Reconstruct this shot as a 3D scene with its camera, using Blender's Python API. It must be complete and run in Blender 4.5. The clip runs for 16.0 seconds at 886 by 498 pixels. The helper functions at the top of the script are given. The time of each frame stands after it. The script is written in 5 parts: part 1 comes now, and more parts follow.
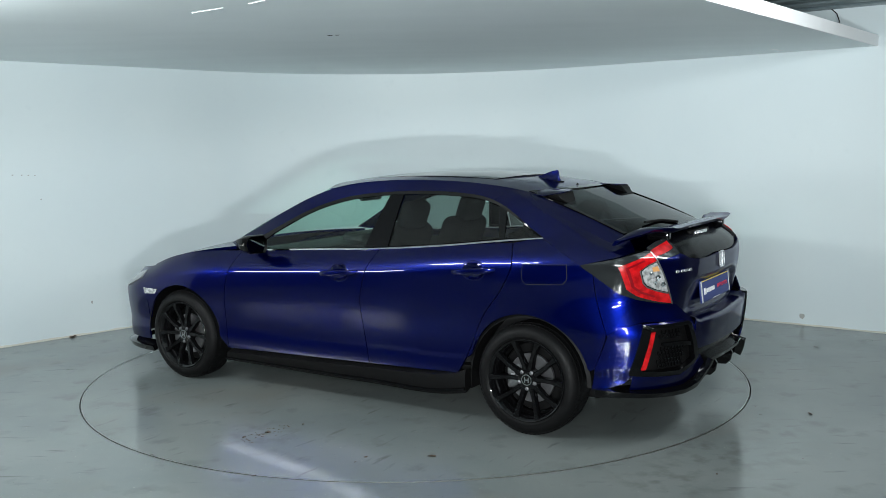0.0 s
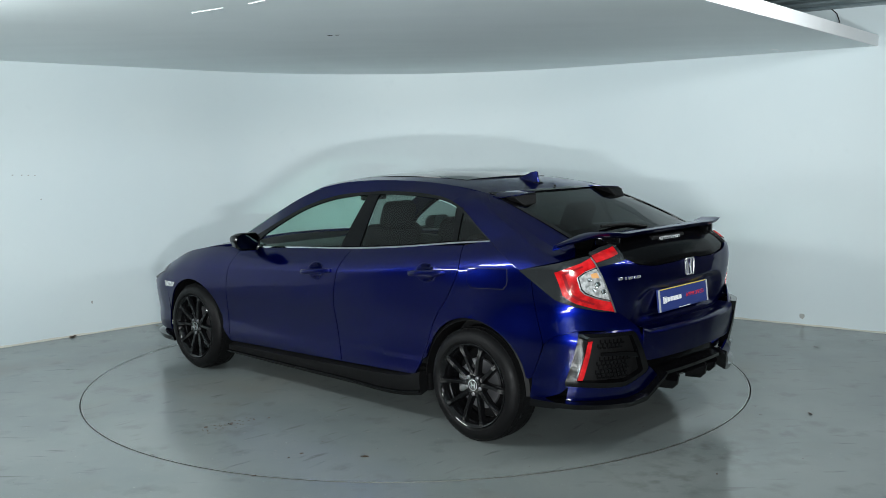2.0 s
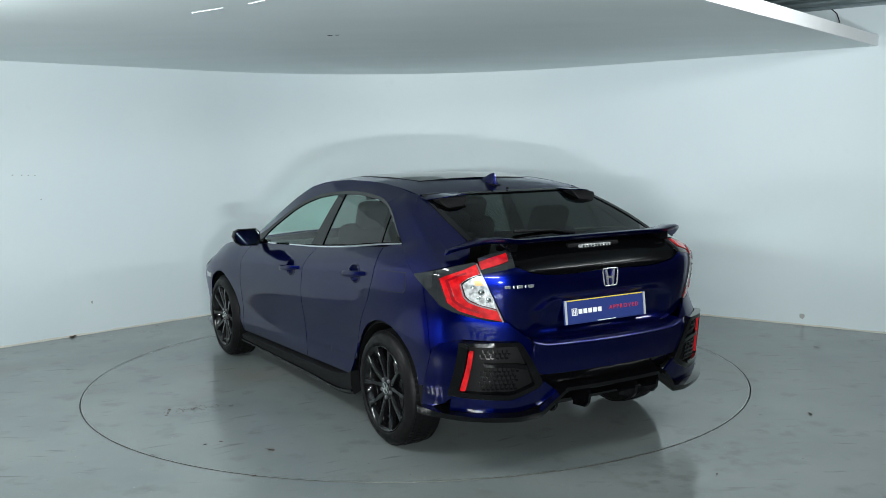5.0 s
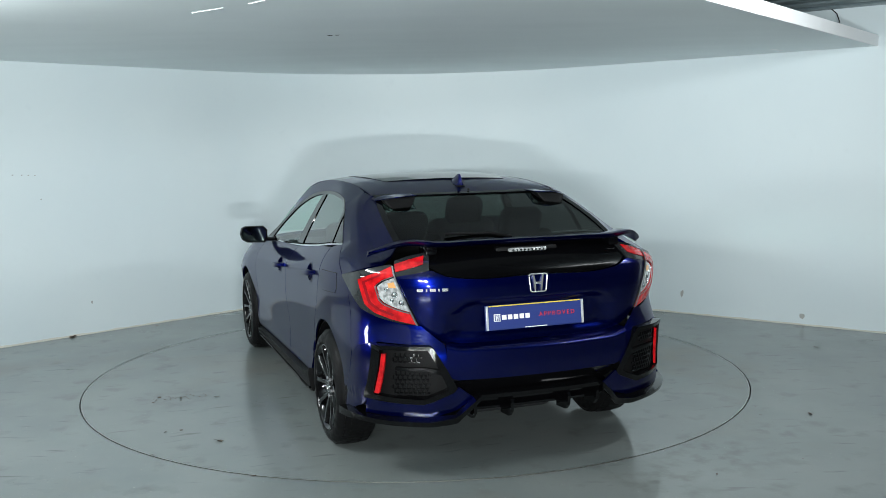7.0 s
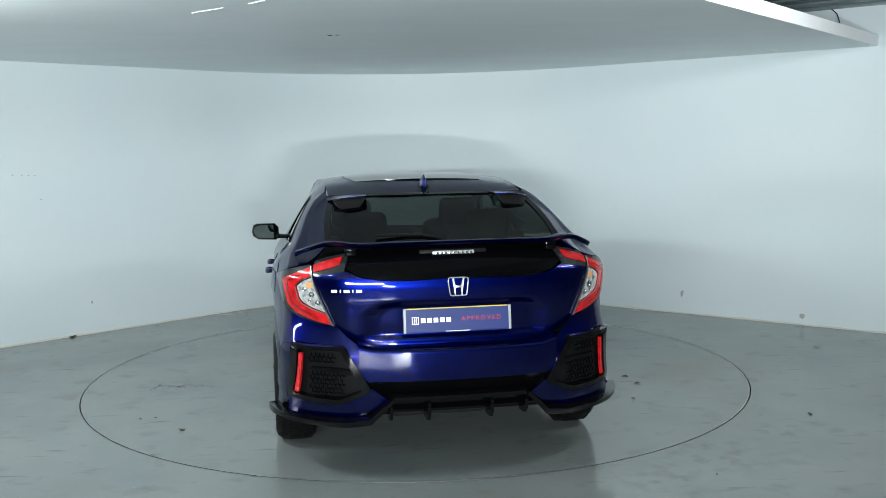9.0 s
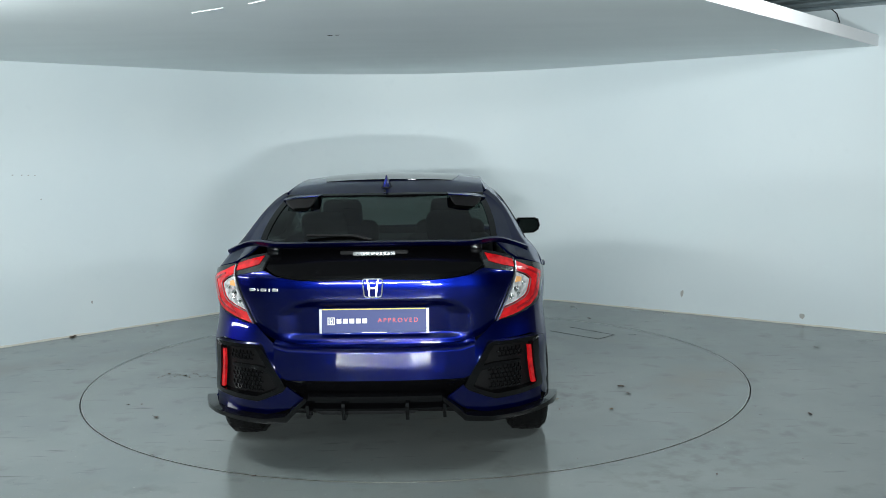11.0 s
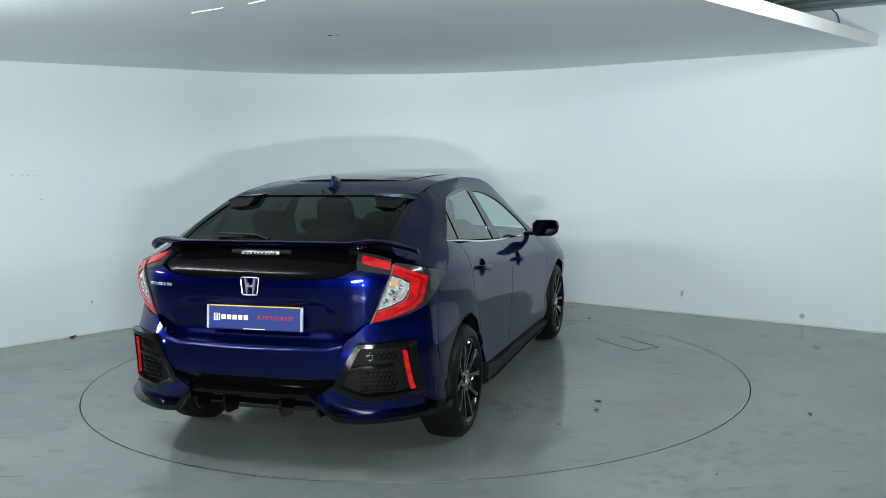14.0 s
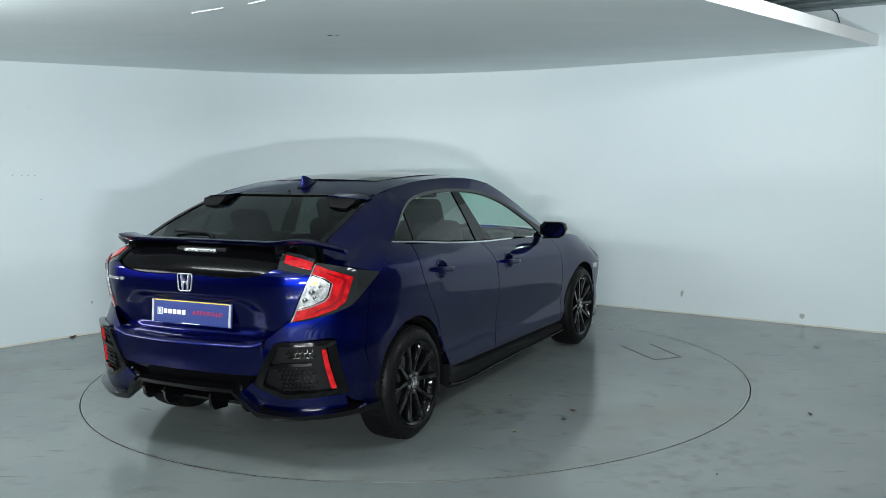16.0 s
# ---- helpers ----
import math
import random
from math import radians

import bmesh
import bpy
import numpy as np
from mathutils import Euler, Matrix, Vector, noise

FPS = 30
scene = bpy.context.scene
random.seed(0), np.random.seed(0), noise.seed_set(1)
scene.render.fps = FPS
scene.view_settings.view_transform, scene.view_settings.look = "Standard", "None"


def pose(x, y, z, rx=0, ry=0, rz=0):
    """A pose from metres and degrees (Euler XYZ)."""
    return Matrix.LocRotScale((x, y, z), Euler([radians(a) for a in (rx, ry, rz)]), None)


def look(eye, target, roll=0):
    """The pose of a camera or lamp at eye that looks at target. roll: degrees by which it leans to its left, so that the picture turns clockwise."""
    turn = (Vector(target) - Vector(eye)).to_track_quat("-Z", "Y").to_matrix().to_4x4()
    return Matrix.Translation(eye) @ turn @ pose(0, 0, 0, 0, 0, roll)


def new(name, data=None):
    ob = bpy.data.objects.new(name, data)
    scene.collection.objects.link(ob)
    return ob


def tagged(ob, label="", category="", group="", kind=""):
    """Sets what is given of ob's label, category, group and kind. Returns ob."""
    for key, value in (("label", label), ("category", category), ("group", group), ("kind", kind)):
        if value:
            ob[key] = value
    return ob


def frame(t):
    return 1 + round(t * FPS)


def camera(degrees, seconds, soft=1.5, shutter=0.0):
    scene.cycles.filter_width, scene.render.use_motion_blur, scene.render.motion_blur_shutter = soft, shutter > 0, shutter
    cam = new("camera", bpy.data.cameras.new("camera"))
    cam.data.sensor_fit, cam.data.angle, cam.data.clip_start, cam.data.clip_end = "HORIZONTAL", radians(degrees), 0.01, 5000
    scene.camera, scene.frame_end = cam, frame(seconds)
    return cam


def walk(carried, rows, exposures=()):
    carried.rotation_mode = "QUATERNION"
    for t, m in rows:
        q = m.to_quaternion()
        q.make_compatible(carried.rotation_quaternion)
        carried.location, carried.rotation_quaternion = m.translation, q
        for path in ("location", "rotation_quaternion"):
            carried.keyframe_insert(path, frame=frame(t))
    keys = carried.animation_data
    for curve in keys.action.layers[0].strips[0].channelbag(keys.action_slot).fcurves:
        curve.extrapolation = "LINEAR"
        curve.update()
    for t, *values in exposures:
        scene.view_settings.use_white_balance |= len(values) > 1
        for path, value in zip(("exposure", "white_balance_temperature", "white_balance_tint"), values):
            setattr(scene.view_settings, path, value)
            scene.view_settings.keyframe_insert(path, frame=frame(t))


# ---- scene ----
# Camera on its stand in front of the turntable; it does not move.
cam = camera(50.1, 16.0, soft=0.8)
EYE = (0.0, -6.689, 1.617)
YAW, PITCH = radians(-1.661), radians(-6.334)
AIM = (EYE[0] - math.sin(YAW) * math.cos(PITCH), EYE[1] + math.cos(YAW) * math.cos(PITCH), EYE[2] + math.sin(PITCH))
walk(cam, [(0.0, look(EYE, AIM, -0.94)), (16.0, look(EYE, AIM, -0.94))], exposures=[(0.0, 0.0), (16.0, 0.0)])

# ---- light ----
world = bpy.data.worlds.new("world")
scene.world = world
world.use_nodes = True
world.node_tree.nodes["Background"].inputs[0].default_value = (0.5, 0.56, 0.6, 1)
world.node_tree.nodes["Background"].inputs[1].default_value = 0.05


def area(name, eye, target, sx, sy, watts, colour=(1, 1, 1), spread=180):
    data = bpy.data.lights.new(name, "AREA")
    data.shape, data.size, data.size_y, data.energy, data.color = "RECTANGLE", sx, sy, watts, colour
    data.spread = radians(spread)
    ob = new(name, data)
    ob.matrix_world = look(eye, target)
    return ob


COOL = (0.925, 0.985, 1.0)
# a flat light box under the camera, tubes high at either side of the turntable, an added fill strip behind the camera
# and a panel off to the side
area("light_box", (0.30, -7.0, 0.98), (0.15, 0, 1.9), 0.50, 0.07, 58, COOL, 105)
area("strip_light", (-2.2, -2.45, 2.31), (1.2, 0.9, 1.7), 1.5, 0.10, 56, COOL)
area("strip_light", (2.65, -2.35, 2.50), (-1.3, 1.2, 1.8), 1.5, 0.10, 38, COOL)
# unseen fill, added to brighten the ceiling and the upper wall
area("strip_light", (-1.0, -8.3, 1.60), (-0.3, 0.0, 3.4), 2.4, 0.06, 250, COOL)
# unseen extra lamp, added only to brighten the ceiling's edge board
area("strip_light", (4.1, -2.2, 2.50), (2.6, -0.4, 2.35), 1.6, 0.07, 12, COOL)
area("light_panel", (-5.5, -2.0, 1.60), (0.0, -0.3, 1.0), 1.8, 0.25, 30, COOL, 120)


# ---- materials ----
def mat(name, colour, rough=0.5, metal=0.0, coat=0.0, spec=0.5):
    m = bpy.data.materials.new(name)
    m.use_nodes = True
    b = m.node_tree.nodes["Principled BSDF"]
    b.inputs["Base Color"].default_value = (*colour, 1)
    b.inputs["Roughness"].default_value = rough
    b.inputs["Metallic"].default_value = metal
    b.inputs["Coat Weight"].default_value = coat
    b.inputs["Coat Roughness"].default_value = 0.03
    b.inputs["Specular IOR Level"].default_value = spec
    return m


def node(m, kind, **settings):
    n = m.node_tree.nodes.new(kind)
    for key, value in settings.items():
        n.inputs[key.replace("_", " ")].default_value = value
    return n


def link(m, a, b):
    m.node_tree.links.new(a, b)


def noisy(m, scale, low, high, detail=6.0, target="Base Color", stretch=(1, 1, 1), edge=(0.35, 0.65), under=None):
    """Drive an input of a material by noise between two values, over the colour that is there already if under is given."""
    b = m.node_tree.nodes["Principled BSDF"]
    co = node(m, "ShaderNodeTexCoord")
    mp = node(m, "ShaderNodeMapping", Scale=stretch)
    nz = node(m, "ShaderNodeTexNoise", Scale=scale, Detail=detail)
    rp = node(m, "ShaderNodeMapRange")
    rp.inputs["From Min"].default_value, rp.inputs["From Max"].default_value = edge
    link(m, co.outputs["Object"], mp.inputs["Vector"])
    link(m, mp.outputs["Vector"], nz.inputs["Vector"])
    link(m, nz.outputs["Fac"], rp.inputs["Value"])
    if target == "Base Color":
        mx = m.node_tree.nodes.new("ShaderNodeMix")
        mx.data_type = "RGBA"
        link(m, rp.outputs["Result"], mx.inputs["Factor"])
        if under is not None:
            link(m, under, mx.inputs["A"])
        else:
            mx.inputs["A"].default_value = (*low, 1)
        mx.inputs["B"].default_value = (*high, 1)
        link(m, mx.outputs["Result"], b.inputs[target])
        return mx.outputs["Result"]
    rp.inputs["To Min"].default_value, rp.inputs["To Max"].default_value = low, high
    link(m, rp.outputs["Result"], b.inputs[target])
    return rp.outputs["Result"]


def bumpy(m, scale, strength, distance=0.002, detail=8.0):
    b = m.node_tree.nodes["Principled BSDF"]
    co = node(m, "ShaderNodeTexCoord")
    nz = node(m, "ShaderNodeTexNoise", Scale=scale, Detail=detail)
    bp = node(m, "ShaderNodeBump", Strength=strength, Distance=distance)
    link(m, co.outputs["Object"], nz.inputs["Vector"])
    link(m, nz.outputs["Fac"], bp.inputs["Height"])
    link(m, bp.outputs["Normal"], b.inputs["Normal"])


def glass(name, tint, gloss=1.0):
    """A thin pane: tinted see-through with a Fresnel gloss."""
    m = bpy.data.materials.new(name)
    m.use_nodes = True
    m.node_tree.nodes.remove(m.node_tree.nodes["Principled BSDF"])
    out = m.node_tree.nodes["Material Output"]
    tr = node(m, "ShaderNodeBsdfTransparent", Color=(*tint, 1))
    gl = node(m, "ShaderNodeBsdfGlossy", Color=(gloss, gloss, gloss, 1), Roughness=0.01)
    lw = node(m, "ShaderNodeLayerWeight", Blend=0.5)
    pw = m.node_tree.nodes.new("ShaderNodeMath")
    pw.operation = "POWER"
    pw.inputs[1].default_value = 5.0
    ma = m.node_tree.nodes.new("ShaderNodeMath")
    ma.operation = "MULTIPLY_ADD"
    ma.inputs[1].default_value, ma.inputs[2].default_value = 0.92, 0.045
    mx = m.node_tree.nodes.new("ShaderNodeMixShader")
    link(m, lw.outputs["Facing"], pw.inputs[0])
    link(m, pw.outputs[0], ma.inputs[0])
    link(m, ma.outputs[0], mx.inputs[0])
    link(m, tr.outputs[0], mx.inputs[1])
    link(m, gl.outputs[0], mx.inputs[2])
    link(m, mx.outputs[0], out.inputs["Surface"])
    return m


WALL = mat("wall_paint", (0.72, 0.80, 0.82), 0.55)
c = noisy(WALL, 0.7, (0.70, 0.785, 0.81), (0.74, 0.815, 0.83), 4)
noisy(WALL, 7.0, None, (0.69, 0.77, 0.79), 10, edge=(0.62, 0.9), under=c)
bumpy(WALL, 60, 0.08)
# dark grey for the added walls out of view
DARKWALL = mat("dark_back_wall", (0.10, 0.105, 0.105), 0.8)
noisy(DARKWALL, 2.0, (0.08, 0.085, 0.085), (0.13, 0.135, 0.135), 8)
SOFFIT = mat("ceiling_paint", (0.62, 0.69, 0.70), 0.5)
noisy(SOFFIT, 0.9, (0.75, 0.82, 0.83), (0.78, 0.85, 0.86), 5, stretch=(1, 3, 1))
FASCIA = mat("fascia_paint", (0.86, 0.87, 0.88), 0.5)


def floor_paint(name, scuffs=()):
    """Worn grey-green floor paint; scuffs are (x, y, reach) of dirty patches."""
    m = mat(name, (0.213, 0.239, 0.232), 0.3)
    c = noisy(m, 1.1, (0.177, 0.203, 0.199), (0.222, 0.243, 0.234), 8)
    c = noisy(m, 5.0, None, (0.151, 0.168, 0.159), 12, edge=(0.57, 0.76), under=c)
    c = noisy(m, 38.0, None, (0.263, 0.270, 0.251), 6, edge=(0.66, 0.80), under=c)
    c = noisy(m, 0.75, None, (0.196, 0.188, 0.157), 9, edge=(0.56, 0.78), under=c)
    c = noisy(m, 3.2, None, (0.132, 0.144, 0.136), 12, edge=(0.63, 0.74), under=c, stretch=(1, 5, 1))
    c = noisy(m, 95.0, None, (0.106, 0.113, 0.106), 3, edge=(0.70, 0.76), under=c)
    c = noisy(m, 60.0, None, (0.376, 0.389, 0.364), 2, edge=(0.745, 0.78), under=c)
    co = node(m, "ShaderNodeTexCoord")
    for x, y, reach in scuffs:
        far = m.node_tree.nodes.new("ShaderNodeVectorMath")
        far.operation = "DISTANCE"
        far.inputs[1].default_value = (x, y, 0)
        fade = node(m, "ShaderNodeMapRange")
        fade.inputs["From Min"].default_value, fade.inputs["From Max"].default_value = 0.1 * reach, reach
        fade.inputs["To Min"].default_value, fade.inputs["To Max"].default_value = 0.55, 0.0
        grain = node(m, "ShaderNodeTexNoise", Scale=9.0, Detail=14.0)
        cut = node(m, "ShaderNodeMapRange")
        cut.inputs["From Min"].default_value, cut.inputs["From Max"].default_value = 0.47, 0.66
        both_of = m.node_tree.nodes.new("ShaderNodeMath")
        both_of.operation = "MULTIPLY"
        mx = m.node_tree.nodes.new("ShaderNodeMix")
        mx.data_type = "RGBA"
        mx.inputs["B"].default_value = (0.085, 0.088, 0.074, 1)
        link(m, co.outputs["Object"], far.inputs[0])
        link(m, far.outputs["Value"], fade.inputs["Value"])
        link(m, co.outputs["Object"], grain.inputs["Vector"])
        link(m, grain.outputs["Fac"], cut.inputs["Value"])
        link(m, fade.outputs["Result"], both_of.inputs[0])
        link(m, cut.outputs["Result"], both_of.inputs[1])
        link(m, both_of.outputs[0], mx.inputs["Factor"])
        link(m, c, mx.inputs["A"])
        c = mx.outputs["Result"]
    link(m, c, m.node_tree.nodes["Principled BSDF"].inputs["Base Color"])
    noisy(m, 3.0, 0.11, 0.24, 10, "Roughness")
    bumpy(m, 14, 0.03)
    return m


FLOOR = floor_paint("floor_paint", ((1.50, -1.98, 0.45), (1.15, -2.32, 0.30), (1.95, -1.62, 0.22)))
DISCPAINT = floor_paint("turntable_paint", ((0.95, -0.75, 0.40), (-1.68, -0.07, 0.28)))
GAP = mat("gap_black", (0.01, 0.01, 0.011), 0.8)
STEEL = mat("deck_steel", (0.26, 0.32, 0.34), 0.45, 0.4)
noisy(STEEL, 4.0, 0.35, 0.6, 6, "Roughness")
BRASS = mat("worn_metal_edge", (0.5, 0.5, 0.48), 0.35, 0.9)
PAINT = mat("blue_metallic_paint", (0.004, 0.007, 0.10), 0.31, 0.92, 0.75)
noisy(PAINT, 900.0, (0.0004, 0.0019, 0.046), (0.0011, 0.0052, 0.106), 2)
PAINT.node_tree.nodes["Principled BSDF"].inputs["Specular Tint"].default_value = (0.04, 0.07, 0.35, 1)
BLACK = mat("gloss_black", (0.002, 0.002, 0.0024), 0.07, 0.0, 0.0, 0.34)
RIM = mat("black_lacquer", (0.003, 0.003, 0.0034), 0.06, 0.0, 0.0, 0.36)
PIANO = mat("piano_black", (0.002, 0.002, 0.0025), 0.03, 0.0, 0.0, 0.22)
SATIN = mat("satin_black", (0.0015, 0.0015, 0.0018), 0.16, spec=0.08)
MATT = mat("matt_black_plastic", (0.0035, 0.0035, 0.0038), 0.42, spec=0.16)
noisy(MATT, 300.0, 0.45, 0.65, 3, "Roughness")
RUBBER = mat("tyre_rubber", (0.004, 0.004, 0.0043), 0.42, spec=0.12)
noisy(RUBBER, 25.0, 0.38, 0.6, 5, "Roughness")
EMBLEM = mat("emblem_metal", (0.72, 0.74, 0.77), 0.26, 0.85)
CHROME = mat("chrome", (0.85, 0.86, 0.87), 0.08, 1.0)
SILVER = mat("grey_metal", (0.30, 0.31, 0.32), 0.35, 0.9)
DISC = mat("brake_disc", (0.22, 0.22, 0.23), 0.4, 0.9)
RED = mat("red_lens", (0.62, 0.006, 0.008), 0.12, 0.0, 0.5)
noisy(RED, 30.0, (0.30, 0.003, 0.005), (0.58, 0.009, 0.012), 3)
RED.node_tree.nodes["Principled BSDF"].inputs["Subsurface Weight"].default_value = 0.0
DEEPRED = mat("dark_red_lens", (0.22, 0.004, 0.008), 0.1, 0.0, 1.0)
CLEAR = mat("clear_lens", (0.58, 0.59, 0.59), 0.2, 0.45, 0.6)
noisy(CLEAR, 45.0, (0.30, 0.31, 0.31), (0.78, 0.79, 0.79), 2)
AMBER = mat("amber_bulb", (0.75, 0.38, 0.14), 0.25, 0.2, 1.0)
SMOKE = mat("smoked_lens", (0.016, 0.018, 0.019), 0.07, 0.0, 0.0)
GLASS = glass("tinted_side_glass", (0.74, 0.94, 0.87))
REARGLASS = glass("dark_rear_glass", (0.09, 0.105, 0.10), 0.6)
PRIVACY = glass("privacy_glass", (0.37, 0.41, 0.40))
SEAT = mat("seat_fabric", (0.010, 0.010, 0.011), 0.85, spec=0.2)
bumpy(SEAT, 400, 0.3)
TRIM = mat("interior_plastic", (0.013, 0.0135, 0.0145), 0.6, spec=0.3)
PLATE = mat("plate_blue", (0.022, 0.038, 0.165), 0.45, 0.0, 0.0, 0.3)
PLATEEDGE = mat("plate_holder", (0.55, 0.57, 0.6), 0.15, 0.3)
WHITE = mat("white_print", (0.8, 0.8, 0.8), 0.4)
REDPRINT = mat("red_print", (0.55, 0.03, 0.05), 0.4)
YELLOW = mat("yellow_strip", (0.7, 0.52, 0.06), 0.4)
LEAF = mat("dead_leaf", (0.07, 0.05, 0.035), 0.8)
MIRROR = mat("mirror_glass", (0.04, 0.052, 0.05), 0.02, 1.0)
LAMPGLASS = mat("headlamp_lens", (0.22, 0.23, 0.24), 0.1, 0.3, 0.5)


# ---- mesh helpers ----
def obj(name, bm, material, parent=None, label="", smooth=True):
    me = bpy.data.meshes.new(name)
    bmesh.ops.recalc_face_normals(bm, faces=bm.faces)
    if smooth:
        for f in bm.faces:
            f.smooth = True
        for e in bm.edges:
            if len(e.link_faces) == 2 and e.calc_face_angle(0) > radians(32):
                e.smooth = False
    bm.to_mesh(me)
    bm.free()
    me.materials.append(material)
    ob = new(name, me)
    if parent is not None:
        ob.parent = parent
    if label:
        tagged(ob, label)
    return ob


part = obj


def box_bm(x0, x1, y0, y1, z0, z1, bevel=0.0, segments=2, bm=None):
    made = bmesh.new()
    bmesh.ops.create_cube(made, size=1)
    for v in made.verts:
        v.co = ((x0 + x1) / 2 + v.co.x * (x1 - x0), (y0 + y1) / 2 + v.co.y * (y1 - y0), (z0 + z1) / 2 + v.co.z * (z1 - z0))
    if bevel:
        bmesh.ops.bevel(made, geom=made.edges[:], offset=bevel, segments=segments, affect="EDGES", profile=0.5)
    return joined(bm, made)


def joined(bm, made):
    if bm is None:
        return made
    index = {v: bm.verts.new(v.co) for v in made.verts}
    for f in made.faces:
        bm.faces.new([index[v] for v in f.verts])
    made.free()
    return bm


def moved(bm, m):
    bmesh.ops.transform(bm, matrix=m, verts=bm.verts[:])
    return bm


def resample(points, n):
    p = np.array(points, float)
    d = np.r_[0, np.cumsum(np.sqrt((np.diff(p, axis=0) ** 2).sum(1)))]
    if d[-1] < 1e-9:
        return np.repeat(p[:1], n, 0)
    t = np.linspace(0, d[-1], n)
    return np.stack([np.interp(t, d, p[:, k]) for k in range(p.shape[1])], 1)


def smoothed(points, n=60):
    """A curve through the points, with rounded bends."""
    p = np.array(points, float)
    d = np.r_[0, np.cumsum(np.sqrt((np.diff(p, axis=0) ** 2).sum(1)))]
    tan = np.gradient(p, d, axis=0)
    out = []
    for t in np.linspace(0, d[-1], n):
        i = min(max(np.searchsorted(d, t) - 1, 0), len(d) - 2)
        h = d[i + 1] - d[i]
        u = (t - d[i]) / h
        out.append((2 * u**3 - 3 * u**2 + 1) * p[i] + (u**3 - 2 * u**2 + u) * h * tan[i] + (3 * u**2 - 2 * u**3) * p[i + 1] + (u**3 - u**2) * h * tan[i + 1])
    return np.array(out)


def coons(low, high, left=None, right=None, nu=24, nv=10):
    """A grid of points between four edges: low and high run the same way, left and right from low to high."""
    a, b = resample(low, nu), resample(high, nu)
    l = resample(left if left is not None else [a[0], b[0]], nv)
    r = resample(right if right is not None else [a[-1], b[-1]], nv)
    u, v = np.linspace(0, 1, nu)[None, :, None], np.linspace(0, 1, nv)[:, None, None]
    flat = (1 - u) * (1 - v) * a[0] + u * (1 - v) * a[-1] + (1 - u) * v * b[0] + u * v * b[-1]
    return (1 - v) * a[None] + v * b[None] + (1 - u) * l[:, None] + u * r[:, None] - flat


def sheet(grid, depth=0.014, bm=None, mirror=False, inward=None):
    """A panel from a grid of places, with its edges turned in by depth."""
    bm = bm or bmesh.new()
    g = np.array(grid, float)
    du, dv = np.gradient(g, axis=1), np.gradient(g, axis=0)
    nrm = np.cross(du, dv)
    size = np.linalg.norm(nrm, axis=2, keepdims=True)
    mean = nrm.reshape(-1, 3).sum(0)
    mean = mean / max(np.linalg.norm(mean), 1e-9)
    nrm = np.where(size > 1e-9, nrm / np.maximum(size, 1e-9), mean)
    middle = np.array((0.0, np.clip(g[..., 1].mean(), -1.5, 1.5), 0.6)) if inward is None else np.array(inward)
    if (mean * (g.reshape(-1, 3).mean(0) - middle)).sum() < 0:
        nrm = -nrm
    if mirror:
        g, nrm = g * (-1, 1, 1), nrm * (-1, 1, 1)
    nv, nu = g.shape[:2]
    vs = [[bm.verts.new(g[j, i]) for i in range(nu)] for j in range(nv)]
    for j in range(nv - 1):
        for i in range(nu - 1):
            quad = [vs[j][i], vs[j][i + 1], vs[j + 1][i + 1], vs[j + 1][i]]
            bm.faces.new(quad)
    if depth:
        ring = [(0, i) for i in range(nu)] + [(j, nu - 1) for j in range(1, nv)] + [(nv - 1, i) for i in range(nu - 2, -1, -1)] + [(j, 0) for j in range(nv - 2, 0, -1)]
        inner = [bm.verts.new(g[j, i] - nrm[j, i] * depth) for j, i in ring]
        for k in range(len(ring)):
            j, i = ring[k]
            j2, i2 = ring[(k + 1) % len(ring)]
            bm.faces.new([vs[j][i], vs[j2][i2], inner[(k + 1) % len(ring)], inner[k]])
    return bm


def whole(grid):
    """A grid of the right half, with its mirror image joined on at the middle."""
    g = np.array(grid, float)
    g[:, 0, 0] = 0.0
    return np.concatenate([g[:, :0:-1] * (-1, 1, 1), g], 1)


def tidy(bm):
    bmesh.ops.remove_doubles(bm, verts=bm.verts[:], dist=0.0004)
    bmesh.ops.dissolve_degenerate(bm, edges=bm.edges[:], dist=0.0002)
    return bm


def lathe(profile, n, axis="x", bm=None):
    """Turn a profile of (along, radius) round the x axis."""
    bm = bm or bmesh.new()
    rings = []
    for k in range(n):
        a = 2 * math.pi * k / n
        rings.append([bm.verts.new((p, r * math.cos(a), r * math.sin(a))) for p, r in profile])
    for k in range(n):
        r0, r1 = rings[k], rings[(k + 1) % n]
        for i in range(len(profile) - 1):
            bm.faces.new([r0[i], r0[i + 1], r1[i + 1], r1[i]])
    return bm


def tube(points, radius, n=8, bm=None, cap=True):
    bm = bm or bmesh.new()
    p = [Vector(q) for q in points]
    rings = []
    for i, q in enumerate(p):
        d = (p[min(i + 1, len(p) - 1)] - p[max(i - 1, 0)]).normalized()
        side = d.cross(Vector((0, 0, 1)))
        side = side.normalized() if side.length > 1e-4 else Vector((1, 0, 0))
        up = side.cross(d)
        rings.append([bm.verts.new(q + radius * (math.cos(2 * math.pi * k / n) * side + math.sin(2 * math.pi * k / n) * up)) for k in range(n)])
    for a, b in zip(rings, rings[1:]):
        for k in range(n):
            bm.faces.new([a[k], a[(k + 1) % n], b[(k + 1) % n], b[k]])
    if cap:
        bm.faces.new(rings[0]), bm.faces.new(rings[-1])
    return bm


# ---- the room ----
TABLE_R = 2.272
CEIL = 2.345


